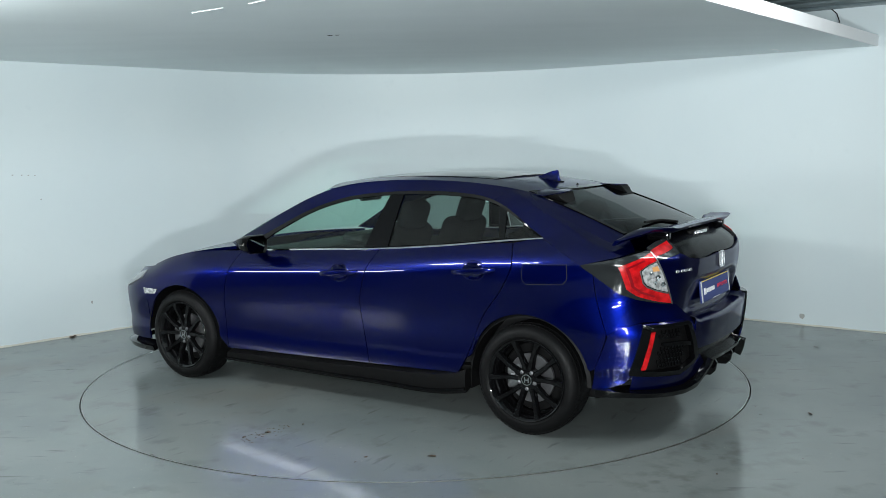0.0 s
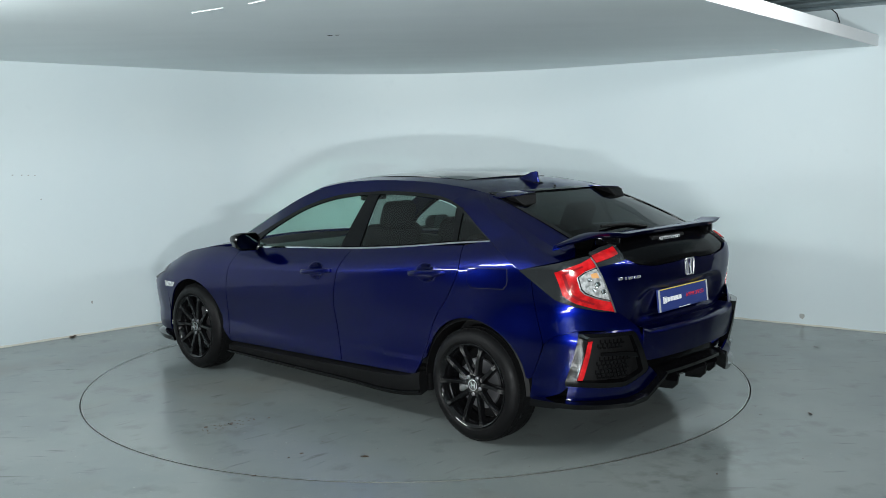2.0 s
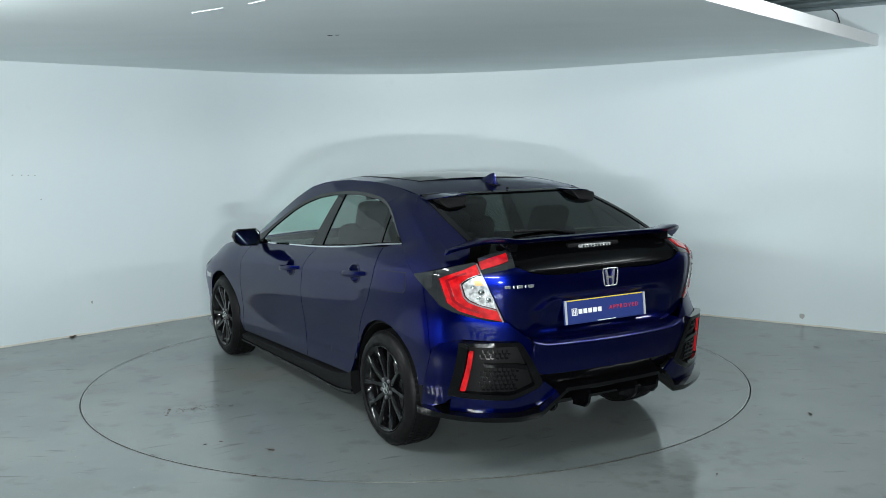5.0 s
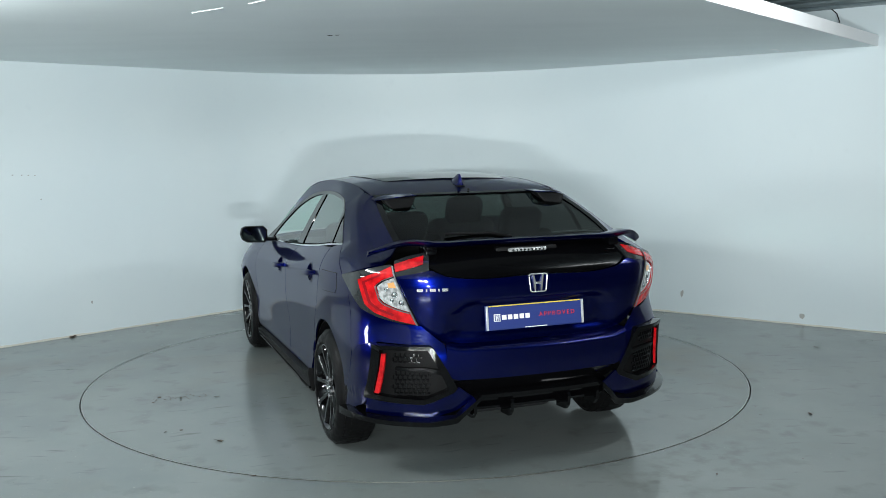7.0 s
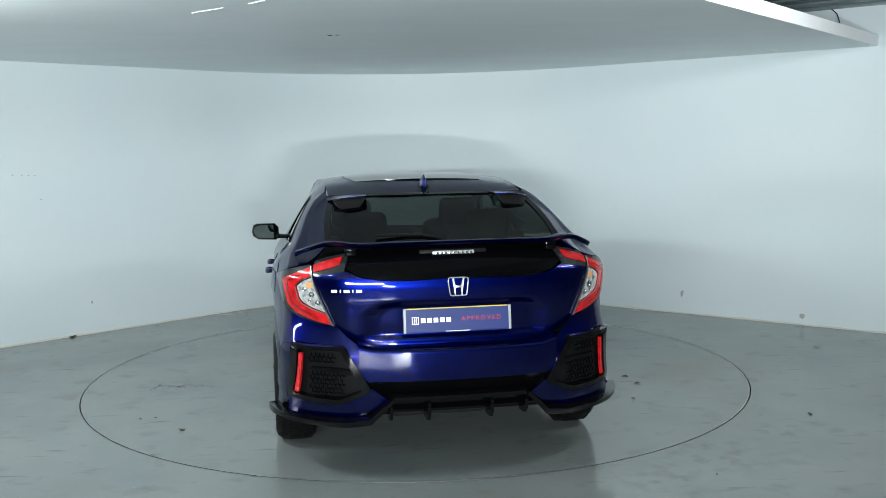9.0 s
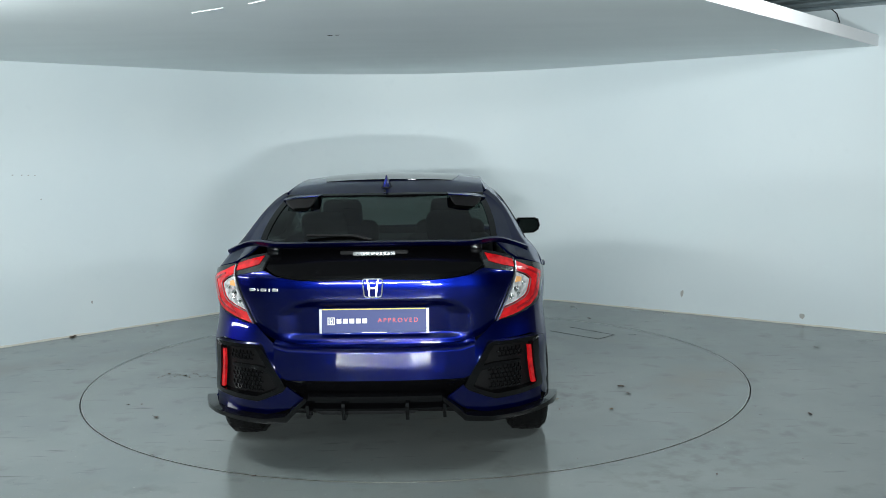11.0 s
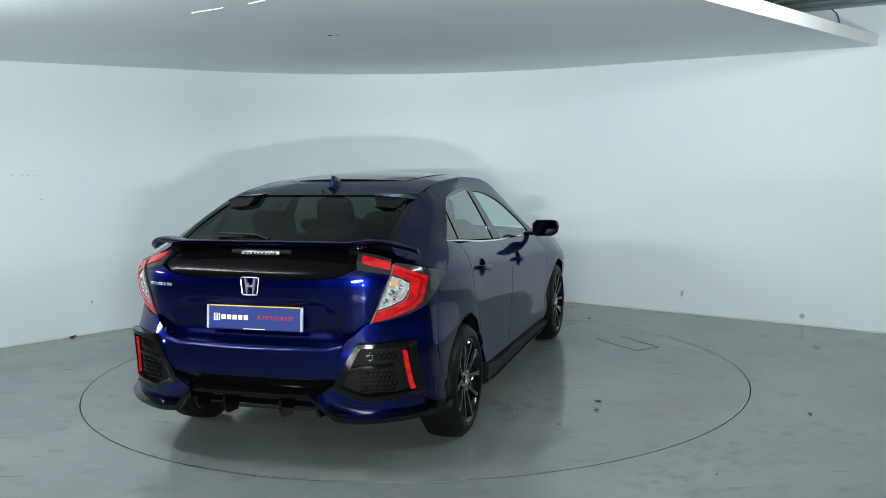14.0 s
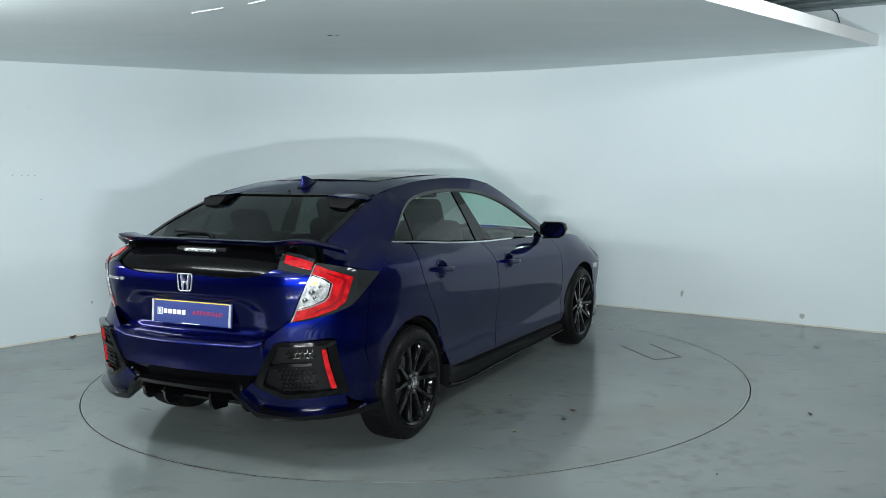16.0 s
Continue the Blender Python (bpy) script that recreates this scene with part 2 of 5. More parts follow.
def wall_line():
    """The plan of the back of the room: two straight walls that meet in a wide round corner."""
    corner = np.array((-0.2, 4.2))
    dl, dr = np.array((-0.725, -0.689)), np.array((0.777, -0.629))
    turn = math.acos(float(-(dl * dr).sum()))
    radius = 2.6
    cut = radius * math.tan(turn / 2)
    a, b = corner + dl * cut, corner + dr * cut
    mid = (dl + dr) / np.linalg.norm(dl + dr)
    centre = corner + mid * radius / math.cos(turn / 2)
    pts = [corner + dl * 7.4, corner + dl * 4.0]
    a0, a1 = math.atan2(*(a - centre)[::-1]), math.atan2(*(b - centre)[::-1])
    for k in range(33):
        q = a0 + (a1 - a0) * k / 32
        pts.append(centre + radius * np.array((math.cos(q), math.sin(q))))
    pts += [corner + dr * 5.0, corner + dr * 6.5]
    return pts


LINE = wall_line()


def strip_wall(name, line, z0, z1, thick, material, label, away):
    bm = bmesh.new()
    pts = [np.array(p) for p in line]
    rows = []
    for i, p in enumerate(pts):
        d = pts[min(i + 1, len(pts) - 1)] - pts[max(i - 1, 0)]
        n = np.array((-d[1], d[0])) / np.linalg.norm(d)
        if (n * (p - away)).sum() < 0:
            n = -n
        q = p + n * thick
        rows.append([bm.verts.new((*p, z0)), bm.verts.new((*p, z1)), bm.verts.new((*q, z1)), bm.verts.new((*q, z0))])
    for a, b in zip(rows, rows[1:]):
        for k in range(4):
            bm.faces.new([a[k], a[(k + 1) % 4], b[(k + 1) % 4], b[k]])
    bm.faces.new(rows[0]), bm.faces.new(rows[-1])
    return tagged(obj(name, bm, material), label, "wall", kind="structure")


strip_wall("wall_north", LINE, -0.05, 3.6, 0.15, WALL, "smooth white-painted wall curving round the turntable", np.array((0.0, -2.0)))
# Unseen plain walls, added to close the studio and keep the car's reflections dark.
L0, R0 = LINE[0], LINE[-1]
strip_wall("wall_south", [(L0[0], L0[1]), (L0[0] - 2.4, L0[1] - 2.3), (L0[0] - 2.4, -10.5), (R0[0] + 2.4, -10.5), (R0[0] + 2.4, R0[1] - 1.95), (R0[0], R0[1])], -0.05, 3.6, 0.15, DARKWALL, "unseen dark grey wall added behind the camera", np.array((0.0, -4.0)))


def floor_sheet():
    bm = bmesh.new()
    n = 160
    inner = [bm.verts.new(((TABLE_R + 0.009) * math.cos(2 * math.pi * k / n), (TABLE_R + 0.009) * math.sin(2 * math.pi * k / n), 0)) for k in range(n)]
    low = [bm.verts.new((v.co.x, v.co.y, -0.05)) for v in inner]
    outer = [bm.verts.new((14 * math.cos(2 * math.pi * k / n), 14 * math.sin(2 * math.pi * k / n), 0)) for k in range(n)]
    for k in range(n):
        bm.faces.new([inner[k], inner[(k + 1) % n], outer[(k + 1) % n], outer[k]])
        bm.faces.new([low[k], low[(k + 1) % n], inner[(k + 1) % n], inner[k]])
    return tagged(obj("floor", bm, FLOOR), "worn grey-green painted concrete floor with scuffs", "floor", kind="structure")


floor_sheet()
bm = bmesh.new()
bmesh.ops.create_circle(bm, cap_ends=True, radius=2.6, segments=64, matrix=Matrix.Translation((0, 0, -0.049)))
tagged(obj("pit_floor", bm, GAP), "dark pit floor under the turntable", "floor", kind="structure")

# Lowered ceiling slab, cut off along a straight edge square to the side wall.
E0, E1 = np.array((3.779, 1.022)), np.array((-3.30, -7.378))
slab = [E0 + np.array((0.253, 0.30)), E1] + [(-7.0, -7.378), (-7.0, -2.2)] + [tuple(np.array(p) + (0, 0.02)) for p in LINE[:-2]] + [(4.4, 1.2)]


def ceiling_slab():
    bm = bmesh.new()
    ring = [np.array(p, float) for p in slab]
    a = [bm.verts.new((p[0], p[1], CEIL)) for p in ring]
    b = [bm.verts.new((p[0], p[1], CEIL + 0.080)) for p in ring]
    bm.faces.new(a), bm.faces.new(b)
    for k in range(len(a)):
        bm.faces.new([a[k], a[(k + 1) % len(a)], b[(k + 1) % len(b)], b[k]])
    return tagged(obj("ceiling", bm, SOFFIT, smooth=False), "low white plasterboard ceiling over the turntable", "ceiling", kind="structure")


ceiling_slab()
d = (E1 - E0) / np.linalg.norm(E1 - E0)
n = np.array((-d[1], d[0])) * (1 if -d[1] > 0 else -1)
bm = bmesh.new()
q = [E0, E1, E1 + n * 0.012, E0 + n * 0.012]
lo, hi = [bm.verts.new((*p, CEIL - 0.002)) for p in q], [bm.verts.new((*p, CEIL + 0.086)) for p in q]
bm.faces.new(lo), bm.faces.new(hi)
for k in range(4):
    bm.faces.new([lo[k], lo[(k + 1) % 4], hi[(k + 1) % 4], hi[k]])
tagged(obj("trim", bm, FASCIA, smooth=False), "bright white edge board of the low ceiling", "trim", kind="structure")


def steel_deck():
    """The ribbed steel roof deck high over the open part."""
    bm = bmesh.new()
    k, x = 0, -9.0
    prof = []
    while x < 9.0:
        prof += [(x, 0.0), (x + 0.16, 0.0), (x + 0.19, 0.05), (x + 0.27, 0.05)]
        x += 0.30
    turn = Matrix.Rotation(radians(-39), 3, "Z")
    rows = []
    for y in (-12.0, 10.0):
        rows.append([bm.verts.new(turn @ Vector((y, p[0], 2.668 + p[1]))) for p in prof])
    for i in range(len(prof) - 1):
        bm.faces.new([rows[0][i], rows[0][i + 1], rows[1][i + 1], rows[1][i]])
    return tagged(obj("ceiling_deck", bm, STEEL, smooth=False), "dark ribbed steel roof deck", "ceiling", kind="structure")


steel_deck()

# ---- the turntable ----
AX, AY = 0.111, 0.014  # the turntable's axis in the car's own plan
turntable = tagged(new("turntable"), "round grey-painted car turntable set flush in the floor", "turntable")


def table_disc():
    bm = bmesh.new()
    n = 160
    top = [bm.verts.new((TABLE_R * math.cos(2 * math.pi * k / n), TABLE_R * math.sin(2 * math.pi * k / n), 0)) for k in range(n)]
    low = [bm.verts.new((v.co.x, v.co.y, -0.04)) for v in top]
    bm.faces.new(top), bm.faces.new(low)
    for k in range(n):
        bm.faces.new([top[k], top[(k + 1) % n], low[(k + 1) % n], low[k]])
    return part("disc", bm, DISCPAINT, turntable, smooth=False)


table_disc()

# ---- the car ----
car = tagged(new("car"), "dark blue metallic five-door hatchback with black alloy wheels", "car")
PLAN = np.array((
    (0.00, 0.000, -2.178, 0.000, -2.235), (0.20, 0.200, -2.174, 0.200, -2.230), (0.40, 0.400, -2.160, 0.400, -2.210),
    (0.60, 0.595, -2.118, 0.600, -2.168), (0.72, 0.700, -2.040, 0.724, -2.105), (0.82, 0.775, -1.965, 0.808, -2.026),
    (0.92, 0.818, -1.890, 0.860, -1.935), (1.05, 0.840, -1.770, 0.892, -1.805), (1.22, 0.860, -1.600, 0.905, -1.620),
    (1.47, 0.875, -1.350, 0.906, -1.350), (1.92, 0.878, -0.900, 0.892, -0.900), (2.42, 0.876, -0.400, 0.886, -0.400),
    (3.12, 0.876, 0.300, 0.884, 0.300), (3.72, 0.878, 0.900, 0.888, 0.900), (4.17, 0.875, 1.350, 0.900, 1.350),
    (4.47, 0.840, 1.650, 0.885, 1.650), (4.68, 0.775, 1.840, 0.850, 1.860), (4.88, 0.660, 2.005, 0.750, 2.050),
    (5.15, 0.440, 2.150, 0.480, 2.170), (5.60, 0.000, 2.210, 0.000, 2.230)))
_t = np.linspace(0, 5.6, 561)


def _hermite(col):
    s, v = PLAN[:, 0], PLAN[:, col]
    tan = np.gradient(v, s)
    i = np.clip(np.searchsorted(s, _t, side="right") - 1, 0, len(s) - 2)
    h = s[i + 1] - s[i]
    u = (_t - s[i]) / h
    return (2 * u**3 - 3 * u**2 + 1) * v[i] + (u**3 - 2 * u**2 + u) * h * tan[i] + (3 * u**2 - 2 * u**3) * v[i + 1] + (u**3 - u**2) * h * tan[i + 1]


XT, YT, XB, YB = (_hermite(k) for k in (1, 2, 3, 4))
STATIONS = (-2.3, -1.8, -1.43, -1.2, -0.34, 0.6, 0.85, 1.2, 1.55, 1.8, 2.2)
BELT = (1.13, 1.115, 1.098, 1.075, 0.988, 0.928, 0.93, 0.915, 0.86, 0.76, 0.62)
CREASE = (0.98, 0.975, 0.955, 0.935, 0.85, 0.795, 0.78, 0.765, 0.72, 0.66, 0.55)
LOW_Z, LOW_X = (0.16, 0.22, 0.27, 0.32, 0.40, 0.52, 0.64, 0.74, 0.80), (-0.070, -0.040, -0.020, -0.022, -0.034, -0.027, -0.010, -0.001, 0.0)
REAR_Z = (0.16, 0.26, 0.30, 0.36, 0.44, 0.55, 0.66, 0.70, 0.78, 0.88, 0.94, 1.0, 1.05, 1.09, 1.14)
REAR_TAIL = (0.0, 0.0, 0.0, 0.0, 0.0, 0.0, 0.045, 0.032, 0.018, 0.002, -0.002, 0.006, 0.045, 0.10, 0.18)
REAR_BUMP = (0.14, 0.09, 0.065, 0.04, 0.02, 0.006, 0.0, 0.0, 0.0, 0.0, 0.0, 0.0, 0.0, 0.0, 0.0)


def eased(xs, ys, width, n=200):
    """The table, with its bends rounded off."""
    x = np.linspace(xs[0], xs[-1], n)
    k = max(int(width / (x[1] - x[0])), 1)
    pad = np.pad(np.interp(x, xs, ys), k, mode="reflect", reflect_type="odd")
    for _ in range(2):
        pad = np.convolve(np.pad(pad, k, mode="edge"), np.ones(2 * k + 1) / (2 * k + 1), "valid")
    return x, pad[k:-k]


LOW_Z, LOW_X = eased(LOW_Z, LOW_X, 0.05)
_rz = REAR_Z
REAR_Z, REAR_TAIL = eased(_rz, REAR_TAIL, 0.012)
_, REAR_BUMP = eased(_rz, REAR_BUMP, 0.012)
_st = STATIONS
STATIONS, BELT = eased(_st, BELT, 0.12)
_, CREASE = eased(_st, CREASE, 0.12)


def bodyside(s, z, lay=None, off=0.0):
    """The skin of the car's half with x > 0: s runs from the middle of the tail round to the nose, z is the height."""
    if off:
        e = 0.004
        p = bodyside(s, z, lay)
        a, b = bodyside(s + e, z, lay) - bodyside(max(s - e, 0), z, lay), bodyside(s, z + e, lay) - bodyside(s, z - e, lay)
        n = np.cross(a, b)
        n = n / max(np.linalg.norm(n), 1e-9)
        if n @ (p - np.array((0, np.clip(p[1], -1.5, 1.5), 0.6))) < 0:
            n = -n
        return p + n * off
    w = np.clip((z - 0.58) / 0.25, 0, 1)
    w = w * w * (3 - 2 * w)
    if lay is not None:
        w = lay
    s = abs(s)
    x = w * np.interp(s, _t, XT) + (1 - w) * np.interp(s, _t, XB)
    y = w * np.interp(s, _t, YT) + (1 - w) * np.interp(s, _t, YB)
    zb, zc = np.interp(y, STATIONS, BELT), np.interp(y, STATIONS, CREASE)
    if z <= zc:
        dx = np.interp(0.8 * z / zc if z > 0.4 else z, LOW_Z, LOW_X)
    elif z <= zb:
        u = (z - zc) / (zb - zc)
        dx = -0.090 * (0.25 * u + 0.75 * u * u)
    else:
        dx = -0.090 - 0.46 * (z - zb) - 0.22 * (z - zb) ** 2
    dx += 0.018 * math.exp(-(((y + 1.45) / 0.34) ** 2) - ((z - 0.84) / 0.13) ** 2)
    x = x * (1 + dx / 0.88)
    k = np.clip((1.25 - s) / 0.6, 0, 1)
    k = k * k * (3 - 2 * k)
    y += k * (w * np.interp(z, REAR_Z, REAR_TAIL) + (1 - w) * np.interp(z, REAR_Z, REAR_BUMP))
    return np.array((x, y, z))


def sy(y):
    """s of a place on the side."""
    return float(np.interp(y, YT[70:470], _t[70:470]))


def sx(x, lay=1):
    """s of a place on the tail."""
    return float(np.interp(x, (XT if lay else XB)[:100], _t[:100]))


def S(*pts):
    return [(sy(y), z) for y, z in pts]


def skin(low, high, left=None, right=None, nu=24, nv=10, lay=None, off=0.0):
    g = coons(low, high, left, right, nu, nv)
    return np.array([[bodyside(s, z, lay, off) for s, z in row] for row in g])


def line3(pts, lay=None, off=0.0, n=24):
    """A curve on the skin through places (y, z)."""
    return [bodyside(sy(y), z, lay, off) for y, z in smoothed(pts, n)]


def both(name, grids, material, parent, depth=0.014, label=""):
    """A part for either side, from one or more grids of its right half. Returns the two."""
    out = []
    for flip in (False, True):
        bm = bmesh.new()
        for g in grids:
            sheet(g, depth, bm, flip)
        out.append(part(name, tidy(bm), material, parent[flip] if isinstance(parent, (list, tuple)) else parent, label))
    return out


def arch(cy, cz, r, a0, a1, n=18):
    return [(cy + r * math.cos(radians(a)), cz + r * math.sin(radians(a))) for a in np.linspace(a0, a1, n)]


# side panels
SEAM_F = [(0.905, 0.262), (0.925, 0.46), (0.88, 0.77), (0.80, 0.925)]
SEAM_B = [(-0.285, 0.288), (-0.245, 0.50), (-0.232, 0.68), (-0.275, 0.85), (-0.335, 0.984)]
SEAM_R = [(-0.93, 0.305), (-0.985, 0.40), (-1.11, 0.66), (-1.235, 0.83), (-1.29, 0.95), (-1.262, 1.064)]
G = 0.003


def shift(pts, dy):
    return [(y + dy, z) for y, z in pts]


front_door = both("front_door", [skin(S((-0.285 + G, 0.288), (0.905 - G, 0.262)), S((-0.335 + G, 0.984), (0.3, 0.951), (0.80 - G, 0.925)), S(*smoothed(shift(SEAM_B, G))), S(*smoothed(shift(SEAM_F, -G))), 96, 52)], PAINT, car)
rear_door = both("rear_door", [skin(S((-0.93 + G, 0.305), (-0.285 - G, 0.288)), S((-1.262 + G, 1.064), (-0.8, 1.03), (-0.335 - G, 0.984)), S(*smoothed(shift(SEAM_R, G))), S(*smoothed(shift(SEAM_B, -G))), 80, 58)], PAINT, car)
fender_low = S(*([(0.905 + G, 0.262)] + arch(1.335, 0.312, 0.352, 176, 14, 30)))
fender = both("front_wing", [skin(fender_low, S(*smoothed([(0.80 + G, 0.928), (1.2, 0.903), (1.5, 0.848), (1.69, 0.785)])), S(*smoothed(shift(SEAM_F, G))), S((1.686, 0.40), (1.70, 0.62), (1.69, 0.785)), 40, 18)], PAINT, car)
quarter_low = S(*(arch(-1.375, 0.310, 0.352, 186, 8, 34)))
s_lamp = [(sy(-1.686), 0.966), (sy(-1.80), 0.90), (sy(-1.88), 0.845), (sx(0.774), 0.800)]
QB = [(sy(-1.735), 0.30), (sy(-1.745), 0.42), (sy(-1.80), 0.60), (sy(-1.90), 0.71), (sx(0.774), 0.795)]
c_low = [bodyside(sy(y), z) for y, z in smoothed([(-1.268, 1.064), (-1.36, 1.085), (-1.43, 1.092)], 8)]
seam3 = smoothed([(0.560, -1.235, 1.335), (0.612, -1.285, 1.305), (0.648, -1.36, 1.262), (0.682, -1.58, 1.168), (0.704, -1.794, 1.078), (0.716, -1.93, 1.043)], 26)
dlo_back = smoothed([tuple(bodyside(sy(-1.06), 1.292)), tuple(bodyside(sy(-1.18), 1.245)), tuple(bodyside(sy(-1.30), 1.175)), tuple(bodyside(sy(-1.435), 1.096))], 14)
shoulder_a = smoothed([tuple(bodyside(sy(-1.435), 1.096)), tuple(bodyside(sy(-1.55), 1.04)), tuple(bodyside(sy(-1.686), 0.968))], 10)
side_top = [(sy(-1.686), 0.968), (sy(-1.55), 1.04), (sy(-1.435), 1.094), (sy(-1.36), 1.082), (sy(-1.264 - G), 1.062)]
quarter_grid = skin([(sy(-1.745), 0.42), *quarter_low[4:-1], (sy(-0.99), 0.36)], side_top, [(sy(-1.745), 0.42), (sy(-1.80), 0.60), (sy(-1.752), 0.925), (sy(-1.686), 0.968)], S(*smoothed(shift(SEAM_R[1:], -G))), 44, 22)
cap_low = [bodyside(s, z) for s, z in ((sy(-1.686), 0.970), (sy(-1.78), 0.985), (sy(-1.90), 1.0), (sx(0.72), 1.03))]
pillar_low = np.concatenate([dlo_back, shoulder_a[1:]])
pillar_grid = coons(pillar_low, seam3, [dlo_back[0], (0.585, -1.14, 1.352), seam3[0]], [shoulder_a[-1], bodyside(sy(-1.80), 0.995), bodyside(sy(-1.90), 1.018), seam3[-1]], 40, 14)
corner_grid = skin([(sy(-1.803), 0.602), (sy(-1.90), 0.71), (sx(0.774), 0.788)][::-1], [(sy(-1.756), 0.925), (sy(-1.83), 0.87), (sx(0.774), 0.803)][::-1], None, None, 16, 8)
quarter_panel = both("rear_quarter_panel", [quarter_grid, pillar_grid], PAINT, car, 0.010)
both("lower_corner", [corner_grid], PAINT, quarter_panel, 0.006)

# roof rail over the windows, roof, bonnet, windscreen
DLO_TOP = [(0.84, 0.948), (0.68, 1.02), (0.52, 1.105), (0.30, 1.212), (0.05, 1.286), (-0.3, 1.326), (-0.58, 1.336), (-0.83, 1.328), (-1.06, 1.292)]
ROOF_EDGE = [(0.715, 0.98, 0.965), (0.675, 0.78, 1.065), (0.635, 0.55, 1.19), (0.595, 0.25, 1.317), (0.578, 0.04, 1.365), (0.566, -0.25, 1.394), (0.560, -0.54, 1.398), (0.560, -0.9, 1.382), (0.585 - 0.01, -1.14, 1.352)]
both("roof_rail", [coons(line3(DLO_TOP, n=40), smoothed(ROOF_EDGE, 40), None, None, 44, 6)], PAINT, car)


def crowned(rows, nu=25, nv=24, power=2.0):
    """A sheet across the car from stations (edge x, y, z, middle y, z)."""
    st = smoothed(rows, nv)
    out = []
    for xe, ye, ze, yc, zc in st:
        row = []
        for k in range(nu):
            u = -1 + 2 * k / (nu - 1)
            f = abs(u) ** power
            row.append((u * xe, yc + (ye - yc) * f, zc + (ze - zc) * f))
        out.append(row)
    return np.array(out)


ROOF = [(0.592, 0.20, 1.337, 0.36, 1.372), (0.578, -0.02, 1.376, 0.02, 1.414), (0.564, -0.4, 1.397, -0.4, 1.432), (0.558, -0.8, 1.388, -0.8, 1.420), (0.560, -1.10, 1.358, -1.12, 1.380), (0.560, -1.24, 1.334, -1.30, 1.340)]
part("roof", sheet(crowned(ROOF, power=2.4), 0.012), PAINT, car)
part("sunroof", sheet(crowned([(0.40, -0.06, 1.405, -0.02, 1.4175), (0.42, -0.3, 1.4165, -0.3, 1.4345), (0.42, -0.65, 1.4165, -0.66, 1.434), (0.38, -0.92, 1.400, -0.96, 1.4125)], 21, 16), 0.004), PIANO, car, "black glass sunroof panel")
part("windscreen", sheet(crowned([(0.712, 0.97, 0.968, 1.14, 0.965), (0.655, 0.65, 1.14, 0.82, 1.155), (0.596, 0.215, 1.333, 0.375, 1.366)], 21, 14), 0.005), GLASS, car, "tinted windscreen")
part("bonnet", sheet(crowned([(0.735, 0.93, 0.945, 1.18, 0.955), (0.745, 1.2, 0.908, 1.35, 0.932), (0.735, 1.5, 0.852, 1.62, 0.872), (0.70, 1.71, 0.78, 1.95, 0.78), (0.60, 1.88, 0.715, 2.10, 0.715)], 25, 20), 0.02), PAINT, car)
g = skin([(sy(1.70), 0.245), (5.0, 0.235), (5.6, 0.235)], [(sy(1.692), 0.775), (4.75, 0.735), (5.15, 0.70), (5.6, 0.69)], None, None, 26, 12)
front_bumper = part("front_bumper", sheet(whole(g[:, ::-1]), 0.012), PAINT, car)
g = skin([(sy(1.66), 0.172), (5.0, 0.165), (5.6, 0.165)], [(sy(1.66), 0.21), (5.0, 0.20), (5.6, 0.20)], None, None, 24, 3, off=0.035)
part("chin_spoiler", sheet(whole(g[:, ::-1]), 0.08), BLACK, front_bumper, "gloss black chin spoiler")
both("side_marker", [skin(S((1.60, 0.588), (1.71, 0.580)), S((1.57, 0.622), (1.72, 0.622)), None, None, 8, 4, off=0.004)], CLEAR, front_bumper, 0.008, "clear side marker lamp")
both("headlamp", [skin([(4.60, 0.685), (4.80, 0.61), (5.0, 0.60)], [(4.60, 0.735), (4.80, 0.69), (5.0, 0.67)], None, None, 14, 6, off=0.006)], LAMPGLASS, front_bumper, 0.02, "clear headlamp")

# glasshouse
ZB = lambda y: float(np.interp(y, STATIONS, BELT))
front_glass = both("door_window", [skin(S((-0.205, 0.992), (0.2, 0.968), (0.62, 0.943)), S(*smoothed([(-0.295, 1.306), (0.05, 1.264), (0.30, 1.188), (0.48, 1.098), (0.62, 1.015), (0.68, 0.965)], 20)), None, S((0.62, 0.943), (0.68, 0.965)), 30, 10, off=-0.006)], GLASS, front_door, 0.004, "lightly tinted green window")
rear_glass = both("door_window", [skin(S((-1.155, 1.083), (-0.8, 1.042), (-0.40, 1.008)), S(*smoothed([(-1.115, 1.258), (-0.98, 1.290), (-0.8, 1.307), (-0.58, 1.314), (-0.41, 1.311)], 16)), None, None, 26, 10, off=-0.006)], PRIVACY, rear_door, 0.004, "dark privacy glass window")
both("quarter_window", [skin(S((-1.41, 1.098), (-1.195, 1.086)), S((-1.40, 1.104), (-1.18, 1.232)), None, None, 12, 8, off=-0.005)], PRIVACY, quarter_panel, 0.004, "dark privacy glass")
both("pillar_cover", [skin(S((-0.385, 1.002), (-0.21, 0.994)), S((-0.400, 1.312), (-0.298, 1.306)), None, None, 8, 10, off=-0.001)], PIANO, front_door, 0.01, "gloss black door pillar cover")
both("window_divider", [skin(S((-1.195, 1.080), (-1.158, 1.078)), S((-1.165, 1.262), (-1.115, 1.264)), None, None, 4, 8, off=-0.001)], BLACK, rear_door, 0.01)
DLO_IN = [(0.68, 0.965), (0.62, 1.015), (0.48, 1.098), (0.30, 1.188), (0.05, 1.264), (-0.275, 1.306), (-0.58, 1.316), (-0.8, 1.309), (-0.98, 1.295), (-1.115, 1.26), (-1.19, 1.225), (-1.30, 1.165), (-1.415, 1.10)]
